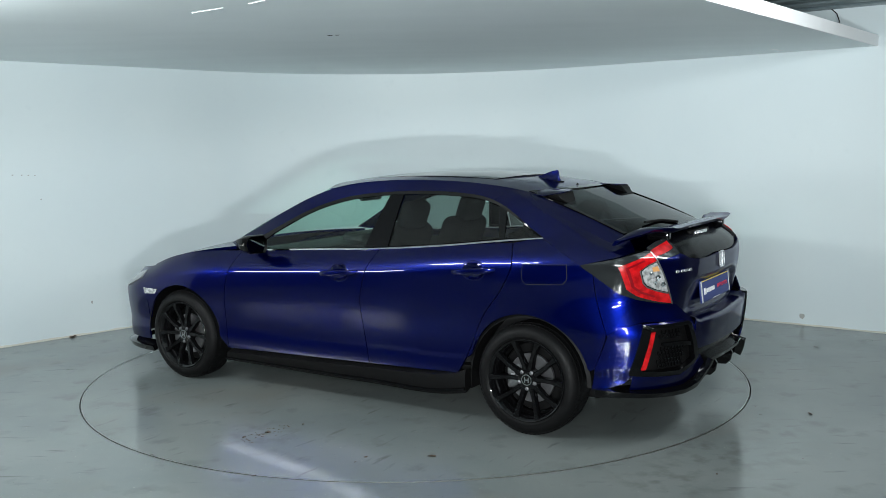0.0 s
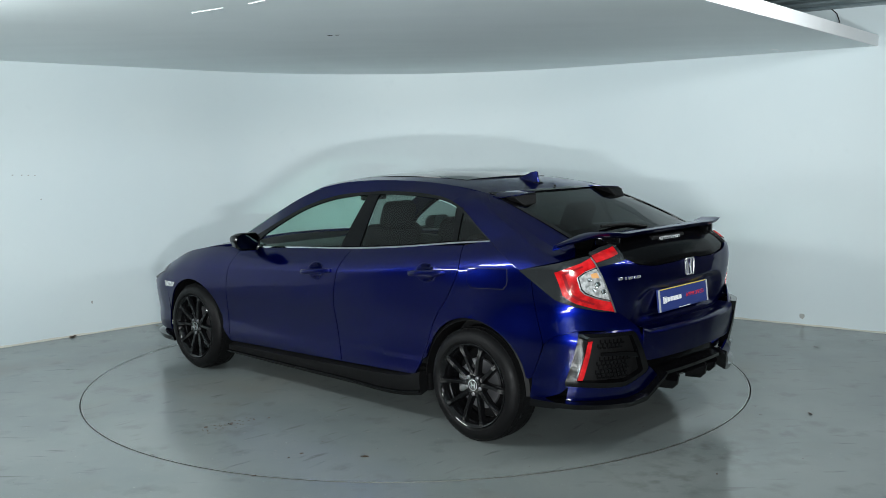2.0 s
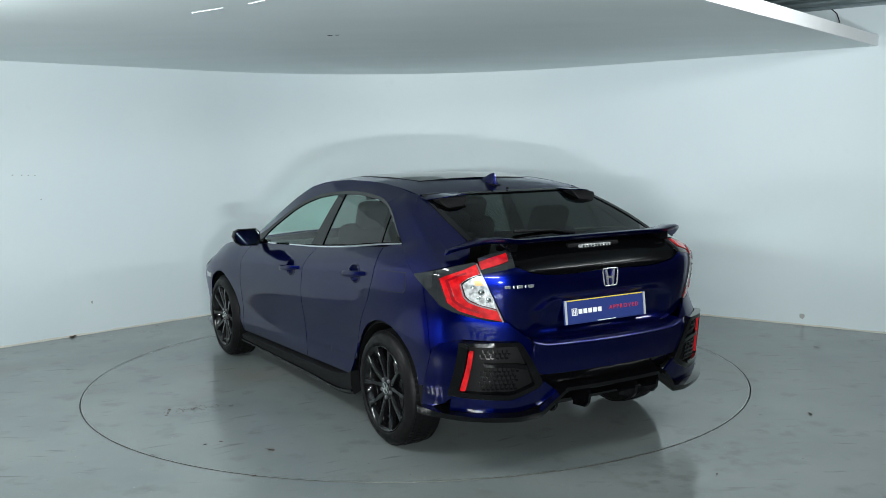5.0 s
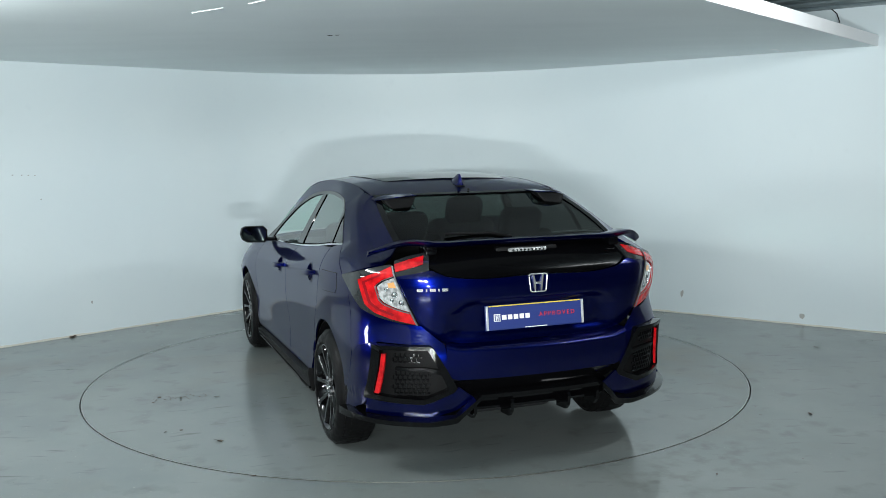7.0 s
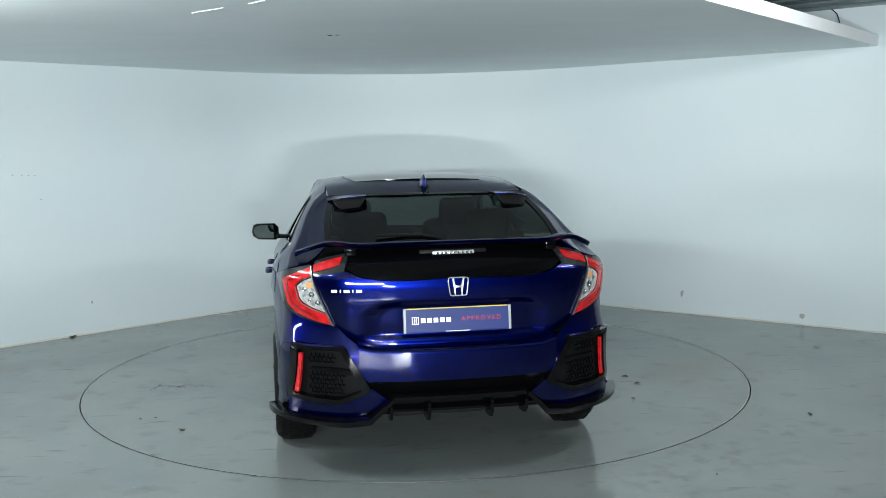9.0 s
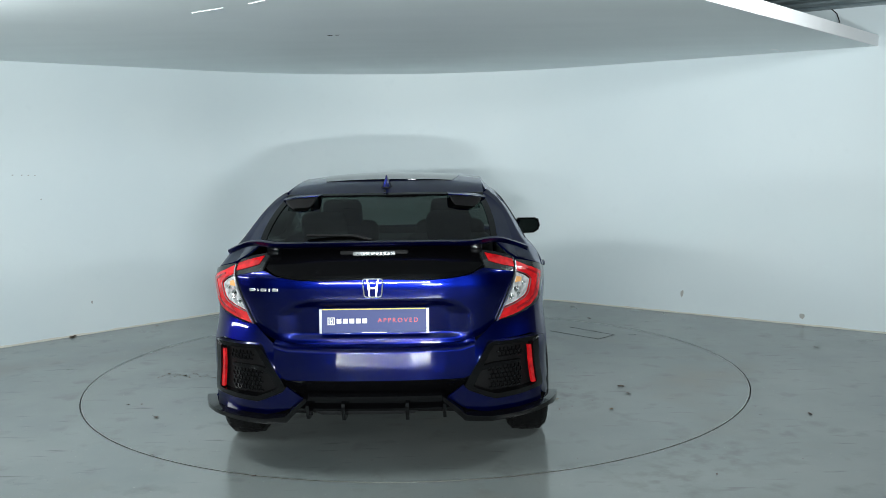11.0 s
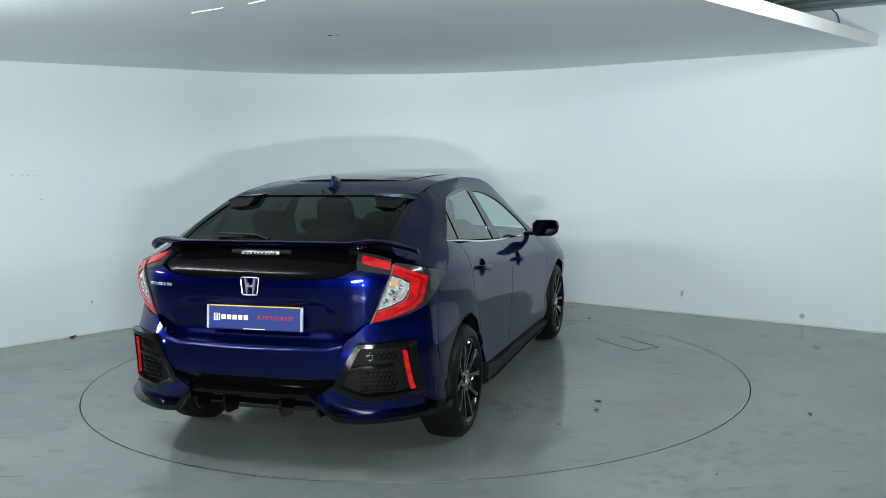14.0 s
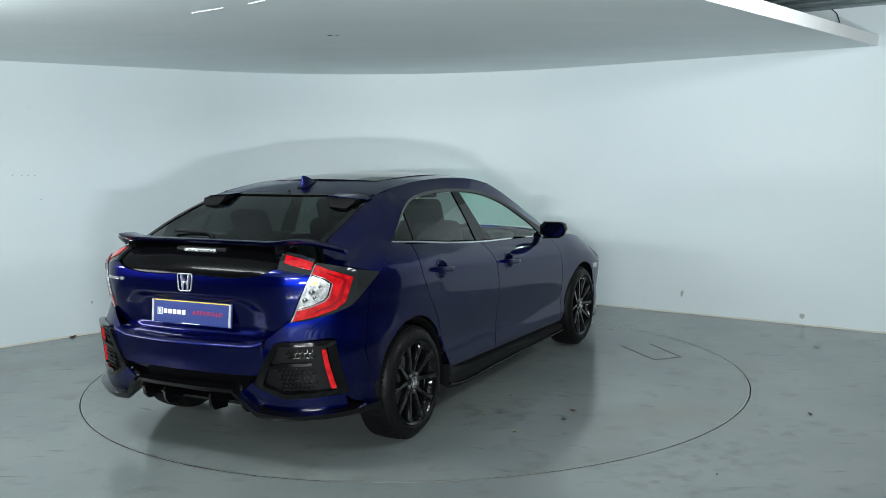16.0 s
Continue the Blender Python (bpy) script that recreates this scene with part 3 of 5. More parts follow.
DLO_OUT = [(0.84, 0.948), (0.68, 1.02), (0.52, 1.104), (0.30, 1.210), (0.05, 1.284), (-0.3, 1.324), (-0.58, 1.334), (-0.83, 1.326), (-1.0, 1.308), (-1.13, 1.268), (-1.20, 1.235), (-1.30, 1.175), (-1.435, 1.096)]
both("window_seal", [coons(line3(DLO_IN, off=-0.001, n=50), line3(DLO_OUT, off=0.003, n=50), None, None, 60, 4)], BLACK, car, 0.012, "gloss black window surround")
both("mirror_patch", [skin(S((0.62, 0.935), (0.84, 0.94)), S((0.70, 0.965), (0.80, 0.965)), None, None, 6, 4, off=0.0)], BLACK, front_door, 0.01)
both("belt_moulding", [skin(S(*smoothed([(-1.435, 1.090), (-1.2, 1.067), (-0.8, 1.022), (-0.34, 0.983), (0.2, 0.954), (0.70, 0.926)], 30)), S(*smoothed([(-1.435, 1.097), (-1.2, 1.076), (-0.8, 1.031), (-0.34, 0.992), (0.2, 0.963), (0.70, 0.934)], 30)), None, None, 40, 3, off=0.004)], CHROME, car, 0.01, "polished belt moulding under the windows")

# side skirt
side_skirt = both("side_skirt", [skin(S(*smoothed([(-0.985, 0.205), (-0.85, 0.178), (-0.3, 0.172), (0.4, 0.178), (0.93, 0.188)], 20)), S(*smoothed([(-1.000, 0.335), (-0.95, 0.312), (-0.85, 0.296), (-0.3, 0.272), (0.4, 0.255), (0.90, 0.245)], 24)), None, None, 34, 6, off=0.030)], MATT, car, 0.06, "black side skirt")
both("skirt_lip", [skin(S(*smoothed([(-0.985, 0.226), (-0.85, 0.200), (-0.3, 0.194), (0.4, 0.197), (0.93, 0.203)], 20)), S(*smoothed([(-0.985, 0.238), (-0.85, 0.212), (-0.3, 0.206), (0.4, 0.208), (0.92, 0.212)], 20)), None, None, 34, 3, off=0.042)], PIANO, side_skirt, 0.02)


# wheels
def wheel(side, y):
    """Ten-spoke black alloy wheel; the tyre's outer face stands at the side's arch."""
    w = new("wheel")
    w.parent = car
    X = side * 0.895
    prof = [(-0.225, 0.215), (-0.225, 0.255), (-0.218, 0.285), (-0.195, 0.306), (-0.17, 0.3125), (-0.115, 0.3155), (-0.06, 0.3125), (-0.035, 0.305), (-0.012, 0.284), (-0.004, 0.262), (-0.004, 0.245), (-0.012, 0.236), (-0.02, 0.222)]
    tyre = part("tyre", moved(lathe([(a * side, r) for a, r in prof], 72), pose(X, y, 0.3145)), RUBBER, w, "black low-profile tyre")
    bm = bmesh.new()
    for k in range(72):
        for a0, a1 in ((-0.195, -0.165), (-0.155, -0.12), (-0.11, -0.075), (-0.065, -0.040)):
            top = float(np.interp((a0 + a1) / 2, [q[0] for q in prof[1:10]], [q[1] for q in prof[1:10]])) + 0.0012
            c = box_bm(min(a0 * side, a1 * side), max(a0 * side, a1 * side), -0.0095, 0.0095, top - 0.012, top)
            moved(c, Matrix.Rotation(2 * math.pi * (k + (0.5 if a0 in (-0.155, -0.065) else 0)) / 72, 4, "X"))
            joined(bm, c)
    part("tread", moved(bm, pose(X, y, 0.3145)), RUBBER, tyre, smooth=False)
    rim = [(-0.21, 0.21), (-0.19, 0.205), (-0.10, 0.195), (-0.045, 0.203), (-0.018, 0.216), (-0.010, 0.224), (-0.006, 0.230), (-0.010, 0.234), (-0.02, 0.232)]
    rim_ob = part("rim", moved(lathe([(a * side, r) for a, r in rim], 64), pose(X, y, 0.3145)), RIM, w, "gloss black alloy rim")
    part("barrel", moved(lathe([(-0.13 * side, 0.02), (-0.13 * side, 0.19), (-0.15 * side, 0.20)], 48), pose(X, y, 0.3145)), MATT, rim_ob)
    disc = lathe([(-0.10 * side, 0.05), (-0.085 * side, 0.055), (-0.085 * side, 0.138), (-0.097 * side, 0.140)], 48)
    part("brake_disc", moved(disc, pose(X, y, 0.3145)), DISC, w, "steel brake disc")
    part("caliper", moved(box_bm(-0.115, -0.075, 0.07, 0.15, -0.07, 0.07, 0.012), pose(X if side > 0 else X + 0.19, y, 0.3145)), SILVER, w, "grey brake caliper")
    for k in range(10):
        pair = 2 * math.pi * (k // 2) / 5
        a = pair + (0.245 if k % 2 else -0.245) + 0.3
        b = pair + (0.325 if k % 2 else -0.325) + 0.3
        bm = bmesh.new()
        rows = []
        for r, ang, half, face, deep in ((0.034, a, 0.017, -0.032, -0.075), (0.075, a, 0.0135, -0.030, -0.065), (0.14, (a + b) / 2, 0.0115, -0.020, -0.05), (0.195, b, 0.0135, -0.012, -0.04), (0.222, b, 0.019, -0.011, -0.035)):
            c, t = Vector((0, math.cos(ang), math.sin(ang))), Vector((0, -math.sin(ang), math.cos(ang)))
            rows.append([bm.verts.new(c * r + t * h + Vector((d * side, 0, 0))) for h, d in ((-half * 1.25, deep), (-half, face - 0.004), (-half * 0.75, face), (half * 0.75, face), (half, face - 0.004), (half * 1.25, deep))])
        for r0, r1 in zip(rows, rows[1:]):
            for i in range(6):
                bm.faces.new([r0[i], r0[(i + 1) % 6], r1[(i + 1) % 6], r1[i]])
        bm.faces.new(rows[0]), bm.faces.new(rows[-1])
        part("spoke", moved(bm, pose(X, y, 0.3145)), RIM, rim_ob)
    part("hub", moved(lathe([(-0.08 * side, 0.066), (-0.034 * side, 0.062), (-0.029 * side, 0.052), (-0.030 * side, 0.0335), (-0.026 * side, 0.032), (-0.0255 * side, 0.001)], 40), pose(X, y, 0.3145)), RIM, rim_ob)
    bm = lathe([(-0.030 * side, 0.031), (-0.0235 * side, 0.031), (-0.0235 * side, 0.027), (-0.0245 * side, 0.0265)], 32)
    for q in (-1, 1):
        joined(bm, box_bm(-0.026 * side, -0.0235 * side, q * 0.011 - 0.003, q * 0.011 + 0.003, -0.016, 0.016))
    joined(bm, box_bm(-0.026 * side, -0.0235 * side, -0.011, 0.011, -0.003, 0.003))
    part("hub_cap", moved(bm, pose(X, y, 0.3145)), CHROME, rim_ob, "chrome badge on the hub")
    for k in range(5):
        a = 2 * math.pi * k / 5 + 0.3 + math.pi / 5
        part("wheel_nut", moved(lathe([(-0.045 * side, 0.012), (-0.024 * side, 0.0105), (-0.021 * side, 0.006), (-0.021 * side, 0.0005)], 12), pose(X, y + 0.050 * math.cos(a), 0.3145 + 0.050 * math.sin(a))), DISC, rim_ob)
    return w


for side in (1, -1):
    for y in (1.335, -1.372):
        wheel(side, y)
for side in (1, -1):
    for cy, name in ((1.335, "front_wheel_house"), (-1.375, "rear_wheel_house")):
        bm = bmesh.new()
        rows = [[bm.verts.new((x * side, cy + r * math.cos(radians(a)), 0.312 + r * math.sin(radians(a)))) for a in range(0, 181, 10)] for x, r in ((0.862, 0.356), (0.85, 0.375), (0.58, 0.375))]
        for a, b in zip(rows, rows[1:]):
            for i in range(len(a) - 1):
                bm.faces.new([a[i], a[i + 1], b[i + 1], b[i]])
        bm.faces.new(rows[-1])
        part("wheel_arch_liner", bm, MATT, car)

# underbody and cabin
part("underbody", box_bm(-0.60, 0.60, -1.70, 1.95, 0.18, 0.33, 0.03), MATT, car)
bm = box_bm(-0.80, 0.80, -0.98, 0.92, 0.20, 0.34, 0.01)
part("floor_pan", bm, MATT, car)
bm = bmesh.new()
for q in (-1, 1):
    box_bm(min(q * 0.70, q * 0.74), max(q * 0.70, q * 0.74), -1.0, 0.92, 0.33, 0.915, 0.01, bm=bm)
box_bm(-0.66, 0.66, -1.95, -1.02, 0.33, 0.88, 0.03, bm=bm)
part("cabin_trim", bm, TRIM, car)
bm = box_bm(-0.68, 0.68, 0.48, 1.0, 0.55, 0.91, 0.07, 3)
box_bm(0.15, 0.58, 0.50, 0.72, 0.86, 0.965, 0.04, 3, bm=bm)
dash = part("dashboard", bm, TRIM, car)
ring = [(0.37 + 0.18 * math.cos(2 * math.pi * k / 28), 0.42 - 0.07 * math.sin(2 * math.pi * k / 28), 0.86 + 0.165 * math.sin(2 * math.pi * k / 28)) for k in range(29)]
bm = tube(ring, 0.016, 8, cap=False)
box_bm(0.30, 0.44, 0.41, 0.50, 0.80, 0.90, 0.03, bm=bm)
part("steering_wheel", bm, TRIM, car)


def seat(x, y, lean, wide):
    s = part("seat", moved(box_bm(-wide, wide, -0.27, 0.27, 0.0, 0.17, 0.06, 3), pose(x, y + 0.22, 0.45, 6)), SEAT, car, "black fabric seat")
    part("backrest", moved(box_bm(-wide * 0.94, wide * 0.94, -0.07, 0.07, 0.0, 0.58, 0.06, 3), pose(x, y - 0.05, 0.56, lean)), SEAT, s)
    top = 0.56 + 0.60 * math.cos(radians(lean))
    back = y - 0.05 - 0.60 * math.sin(radians(lean))
    part("headrest", moved(box_bm(-0.13, 0.13, -0.05, 0.05, 0.0, 0.19, 0.045, 3), pose(x, back + 0.01, top - 0.05, lean)), SEAT, s)


for x in (-0.36, 0.36):
    seat(x, -0.02, 20, 0.25)
for x in (-0.36, 0.36):
    seat(x, -0.88, 24, 0.27)
bm = tube([(0, 0.34, 1.34), (0, 0.36, 1.30), (0, 0.33, 1.27)], 0.008, 6)
joined(bm, moved(box_bm(-0.12, 0.12, -0.015, 0.015, -0.035, 0.035, 0.014, 3), pose(0, 0.32, 1.26, -8)))
part("rear_view_mirror", bm, TRIM, car)

# the tail
tailgate = None
tg_low = [(sx(x), z) for x, z in smoothed([(0.0, 0.655), (0.42, 0.660), (0.50, 0.675), (0.562, 0.715), (0.598, 0.765)], 20)]
tg_top = [(sx(x), z) for x, z in smoothed([(0.0, 0.975), (0.40, 0.978), (0.47, 0.99), (0.53, 1.016), (0.56, 1.022), (0.62, 1.008), (0.688, 0.995)], 26)]
lamp_edge = [(sx(0.598), 0.765), (sx(0.655), 0.90), (sx(0.693), 1.0)]
RECESS = [(0.0, 0.672, 0.872), (0.30, 0.672, 0.872), (0.40, 0.685, 0.835), (0.455, 0.735, 0.775)]
out = []
for row in coons(tg_low, tg_top, None, [(sx(0.598), 0.765), (sx(0.652), 0.90), (sx(0.688), 0.995)], 70, 64):
    r = []
    for s, z in row:
        p = bodyside(s, z, 1)
        # the plate's hollow, with a soft rim
        hx = np.clip((0.49 - abs(p[0]) - max(0, z - 0.80) * 1.2) / 0.13, 0, 1)
        hz = np.clip((z - 0.668) / 0.04, 0, 1) * np.clip((0.878 - z) / 0.045, 0, 1)
        k = (hx * hx * (3 - 2 * hx)) * (hz * hz * (3 - 2 * hz))
        r.append(p + np.array((0, 0.024 * k, 0)))
    out.append(r)
tailgate = part("tailgate", sheet(whole(out), 0.012), PAINT, car)
g = skin([(sx(x), z) for x, z in smoothed([(0.0, 0.980), (0.40, 0.983), (0.46, 0.995), (0.52, 1.025), (0.556, 1.045)], 16)], [(sx(0.0), 1.125), (sx(0.3), 1.125), (sx(0.56), 1.12)], None, None, 24, 10, 1, -0.012)
part("black_panel", sheet(whole(g), 0.01), SATIN, tailgate, "black panel under the spoiler")
GLASSROWS = [(0.552, -1.262, 1.327, -1.325, 1.335), (0.585, -1.45, 1.264, -1.52, 1.272), (0.606, -1.65, 1.190, -1.74, 1.194), (0.612, -1.83, 1.114, -1.96, 1.124)]
rear_window = part("rear_window", sheet(crowned(GLASSROWS, 25, 16, 2.6), 0.005), REARGLASS, tailgate, "dark tinted rear window")
edge = [(r[0], r[1], r[2]) for r in smoothed(GLASSROWS, 20)]
inner = [(r[0] - 0.030, r[1] - 0.010, r[2] + 0.0065) for r in smoothed(GLASSROWS, 20)]
outer = [(r[0] + 0.002, r[1], r[2] + 0.0065) for r in smoothed(GLASSROWS, 20)]
both("window_border", [coons(inner, outer, None, None, 20, 3)], PIANO, tailgate, 0.006, "black border of the rear window")
seam_t = smoothed([(0.568, -1.245, 1.334), (0.616, -1.292, 1.302), (0.652, -1.365, 1.258), (0.686, -1.585, 1.164), (0.708, -1.797, 1.074), (0.718, -1.935, 1.039)], 26)
both("tailgate_frame", [coons(edge, seam_t, None, [edge[-1], (0.66, -1.90, 1.075), seam_t[-1]], 24, 6)], PAINT, tailgate, 0.01)
bm = sheet(crowned([(0.556, -1.236, 1.3405, -1.302, 1.3465), (0.556, -1.262, 1.332, -1.34, 1.338)], 25, 4, 2.6), 0.01)
part("window_top_strip", bm, PIANO, tailgate)

# spoiler with upswept ends
bm = bmesh.new()
SP = [(0.0, -1.965, -2.085, 1.140), (0.30, -1.955, -2.085, 1.140), (0.50, -1.93, -2.085, 1.142), (0.56, -1.91, -2.075, 1.150), (0.62, -1.885, -2.03, 1.146), (0.70, -1.85, -1.955, 1.118), (0.765, -1.83, -1.87, 1.088)]
for flip in (1, -1):
    rows = []
    for x, y0, y1, z in smoothed(SP, 28):
        th = 0.007 + 0.006 * np.clip((0.74 - x) / 0.15, 0, 1)
        rows.append([bm.verts.new((flip * x, y, zz)) for y, zz in ((y0, z - 0.012), (y0 * 0.7 + y1 * 0.3, z + 0.006), (y1 + 0.02, z + 0.010), (y1, z + 0.006), (y1 + 0.010, z - th * 0.6), (y1 + 0.03, z - th - 0.006), (y0 * 0.6 + y1 * 0.4, z - th - 0.012), (y0, z - 0.02))])
    for a, b in zip(rows, rows[1:]):
        for k in range(8):
            bm.faces.new([a[k], a[(k + 1) % 8], b[(k + 1) % 8], b[k]])
    bm.faces.new(rows[-1])
spoiler = part("spoiler", tidy(bm), PAINT, tailgate, "blue rear spoiler with swept ends")
for q in (-1, 1):
    part("spoiler_stalk", box_bm(min(q * 0.47, q * 0.53), max(q * 0.47, q * 0.53), -2.05, -1.93, 1.08, 1.135, 0.012), PIANO, spoiler)
brake = part("brake_lamp", box_bm(-0.105, 0.105, -2.068, -2.03, 1.072, 1.098, 0.006), CLEAR, spoiler, "clear high-level brake lamp")
for k in range(9):
    part("diode", box_bm(-0.085 + k * 0.0205, -0.073 + k * 0.0205, -2.071, -2.060, 1.079, 1.092, 0.002), CHROME, brake)
part("brake_lamp_housing", box_bm(-0.17, 0.17, -2.06, -1.99, 1.068, 1.106, 0.012), MATT, spoiler)

# fins at the corners of the roof's end
for q in (1, -1):
    bm = bmesh.new()
    g = coons([(0.35, -1.27, 1.345), (0.43, -1.265, 1.343), (0.52, -1.25, 1.337), (0.57, -1.235, 1.329)], [(0.362, -1.415, 1.340), (0.43, -1.432, 1.338), (0.49, -1.425, 1.332), (0.572, -1.33, 1.314)], None, None, 16, 6)
    sheet(g, 0.003, bm, q < 0)
    part("roof_fin", tidy(bm), PAINT, car, "blue fin at the edge of the roof")
    # a rounded box hanging below, narrowing downwards and forwards
    bm = bmesh.new()
    rings = []
    for depth, shrink in ((0.0, 0.90), (0.004, 0.97), (0.012, 1.0), (0.07, 0.94), (0.14, 0.80)):
        ring = []
        for x, z in resample([(0.366, 1.3325), (0.43, 1.3315), (0.50, 1.326), (0.545, 1.316), (0.538, 1.300), (0.505, 1.268), (0.488, 1.258), (0.425, 1.257), (0.408, 1.266), (0.375, 1.312), (0.366, 1.3325)], 41)[:-1]:
            fall = (1.335 - z) * 0.55
            ring.append(bm.verts.new((q * (0.455 + (x - 0.455) * shrink), -1.424 - fall + depth + 0.35 * max(0, x - 0.49), 1.30 + (z - 1.30) * shrink + 0.03 * depth)))
        rings.append(ring)
    for a, b in zip(rings, rings[1:]):
        for i in range(40):
            bm.faces.new([a[i], a[(i + 1) % 40], b[(i + 1) % 40], b[i]])
    bm.faces.new(rings[0]), bm.faces.new(rings[-1])
    part("roof_fin_pod", tidy(bm), MATT, car, "black pod below the roof fin")

# shark fin aerial
bm = bmesh.new()
rows = []
for y, h, wd in smoothed([(-0.985, 0.004, 0.006), (-1.02, 0.026, 0.022), (-1.07, 0.050, 0.030), (-1.12, 0.072, 0.030), (-1.152, 0.078, 0.026), (-1.162, 0.040, 0.030), (-1.175, 0.004, 0.020)], 22):
    base = 1.391 - 0.105 * (-y - 0.985) - 0.012
    h, wd = max(h, 0.003), max(wd, 0.004)
    rows.append([bm.verts.new((q * wd, y, base + k * h + 0.010 * (k < 0.05))) for q, k in ((-1, 0), (-0.62, 0.35), (-0.26, 0.8), (-0.12, 1), (0.12, 1), (0.26, 0.8), (0.62, 0.35), (1, 0))])
for a, b in zip(rows, rows[1:]):
    for k in range(7):
        bm.faces.new([a[k], a[k + 1], b[k + 1], b[k]])
bm.faces.new(rows[0]), bm.faces.new(rows[-1])
part("aerial_fin", bm, PAINT, car, "blue shark-fin aerial")
part("aerial_base", sheet(crowned([(0.012, -0.98, 1.392, -0.98, 1.394), (0.034, -1.06, 1.386, -1.06, 1.389), (0.034, -1.15, 1.3745, -1.15, 1.3775), (0.02, -1.185, 1.370, -1.185, 1.373)], 9, 8), 0.004), MATT, car)
part("washer_jet", moved(lathe([(0, 0.008), (0.012, 0.006), (0.014, 0.0005)], 10), pose(0.0, -1.285, 1.349, 0, -90, 0)), MATT, tailgate)

# wiper
bm = tube([(-0.02, -1.93, 1.142), (-0.12, -1.87, 1.158), (-0.36, -1.855, 1.163)], 0.008, 6)
part("wiper", bm, MATT, tailgate, "black rear wiper arm")

# tail lamps
tail_lamp = both("tail_lamp", [skin([(sy(-1.690), 0.962), (sy(-1.80), 0.888), (sy(-1.89), 0.825), (sx(0.765), 0.792), (sx(0.69), 0.765), (sx(0.60), 0.757)][::-1], [(sy(-1.690), 0.970), (sy(-1.80), 0.990), (sy(-1.90), 1.010), (sx(0.735), 1.036), (sx(0.712), 1.042), (sx(0.70), 1.035)][::-1], [(sx(0.60), 0.757), (sx(0.655), 0.90), (sx(0.70), 1.035)], None, 30, 14, 1, 0.004)], SMOKE, car, 0.03, "smoked housing with red and clear lenses")
red_out = [(sx(0.603), 0.760), (sx(0.70), 0.783), (sx(0.768), 0.812), (sy(-1.925), 0.850), (sy(-1.885), 0.966), (sx(0.748), 1.007), (sx(0.705), 1.030)]
red_in = [(sx(0.632), 0.820), (sx(0.690), 0.838), (sx(0.733), 0.860), (sx(0.750), 0.882), (sx(0.763), 0.945), (sx(0.735), 0.972), (sx(0.693), 0.990)]
both("stop_lens", [skin(red_out, red_in, None, None, 60, 8, 1, 0.011)], RED, tail_lamp, 0.010, "glossy red stop lens")
glow_a = [(o[0] * 0.68 + i[0] * 0.32, o[1] * 0.68 + i[1] * 0.32) for o, i in zip(red_out, red_in)]
glow_b = [(o[0] * 0.50 + i[0] * 0.50, o[1] * 0.50 + i[1] * 0.50) for o, i in zip(red_out, red_in)]
both("light_guide", [skin(glow_a[1:-1], glow_b[1:-1], None, None, 44, 3, 1, 0.0135)], DEEPRED, tail_lamp, 0.004, "darker red light guide")
cl_low = [(sx(0.634), 0.824), (sx(0.689), 0.842), (sx(0.730), 0.864), (sx(0.746), 0.885), (sx(0.756), 0.935)]
cl_top = [(sx(0.656), 0.890), (sx(0.673), 0.935), (sx(0.692), 0.984), (sx(0.728), 0.968), (sx(0.756), 0.943)]
both("clear_lens", [skin(cl_low, cl_top, None, None, 24, 8, 1, 0.008)], CLEAR, tail_lamp, 0.008, "clear reversing and indicator lens")
both("indicator_bulb", [skin([(sx(0.683), 0.938), (sx(0.712), 0.938)], [(sx(0.692), 0.965), (sx(0.716), 0.958)], None, None, 5, 4, 1, 0.0105)], AMBER, tail_lamp, 0.004, "amber indicator bulb")
for x0, z0, r in ((0.690, 0.905, 0.017), (0.664, 0.868, 0.015), (0.700, 0.878, 0.011), (0.722, 0.930, 0.011)):
    # bright bulb bowls behind the clear lens
    for flip in (False, True):
        bm = bmesh.new()
        p = bodyside(sx(x0), z0, 1, 0.009)
        moved(joined(bm, lathe([(0.0, r), (0.004, r * 0.9), (0.001, r * 0.7), (0.003, r * 0.35), (0.008, 0.0005)], 14)), Matrix.Translation(p) @ Matrix.Rotation(radians(-52), 4, "Z"))
        if flip:
            for v in bm.verts:
                v.co.x = -v.co.x
        part("bulb_bowl", bm, CHROME, tail_lamp[flip])
both("lens_trim", [skin([(s + 0.004, z - 0.004) for s, z in red_in], red_in, None, None, 60, 2, 1, 0.0125)], SILVER, tail_lamp, 0.003, "grey line between red and clear lens")
both("lamp_edge", [skin([(sx(0.600), 0.757), (sx(0.655), 0.90), (sx(0.700), 1.033)], [(sx(0.607), 0.758), (sx(0.661), 0.90), (sx(0.705), 1.032)], None, None, 14, 2, 1, 0.012)], SILVER, tail_lamp, 0.004, "thin bright lamp edge")
both("inner_lens", [skin([(sx(0.575), 1.046), (sx(0.63), 1.027), (sx(0.688), 1.010)], [(sx(0.572), 1.080), (sx(0.64), 1.062), (sx(0.695), 1.042)], None, None, 12, 5, 1, 0.006)], RED, tailgate, 0.012, "red lens on the tailgate")
both("inner_lens_trim", [skin([(sx(0.548), 1.018), (sx(0.62), 1.004), (sx(0.686), 0.990)], [(sx(0.548), 1.098), (sx(0.64), 1.080), (sx(0.698), 1.058)], None, None, 12, 5, 1, 0.002)], SMOKE, tailgate, 0.012)

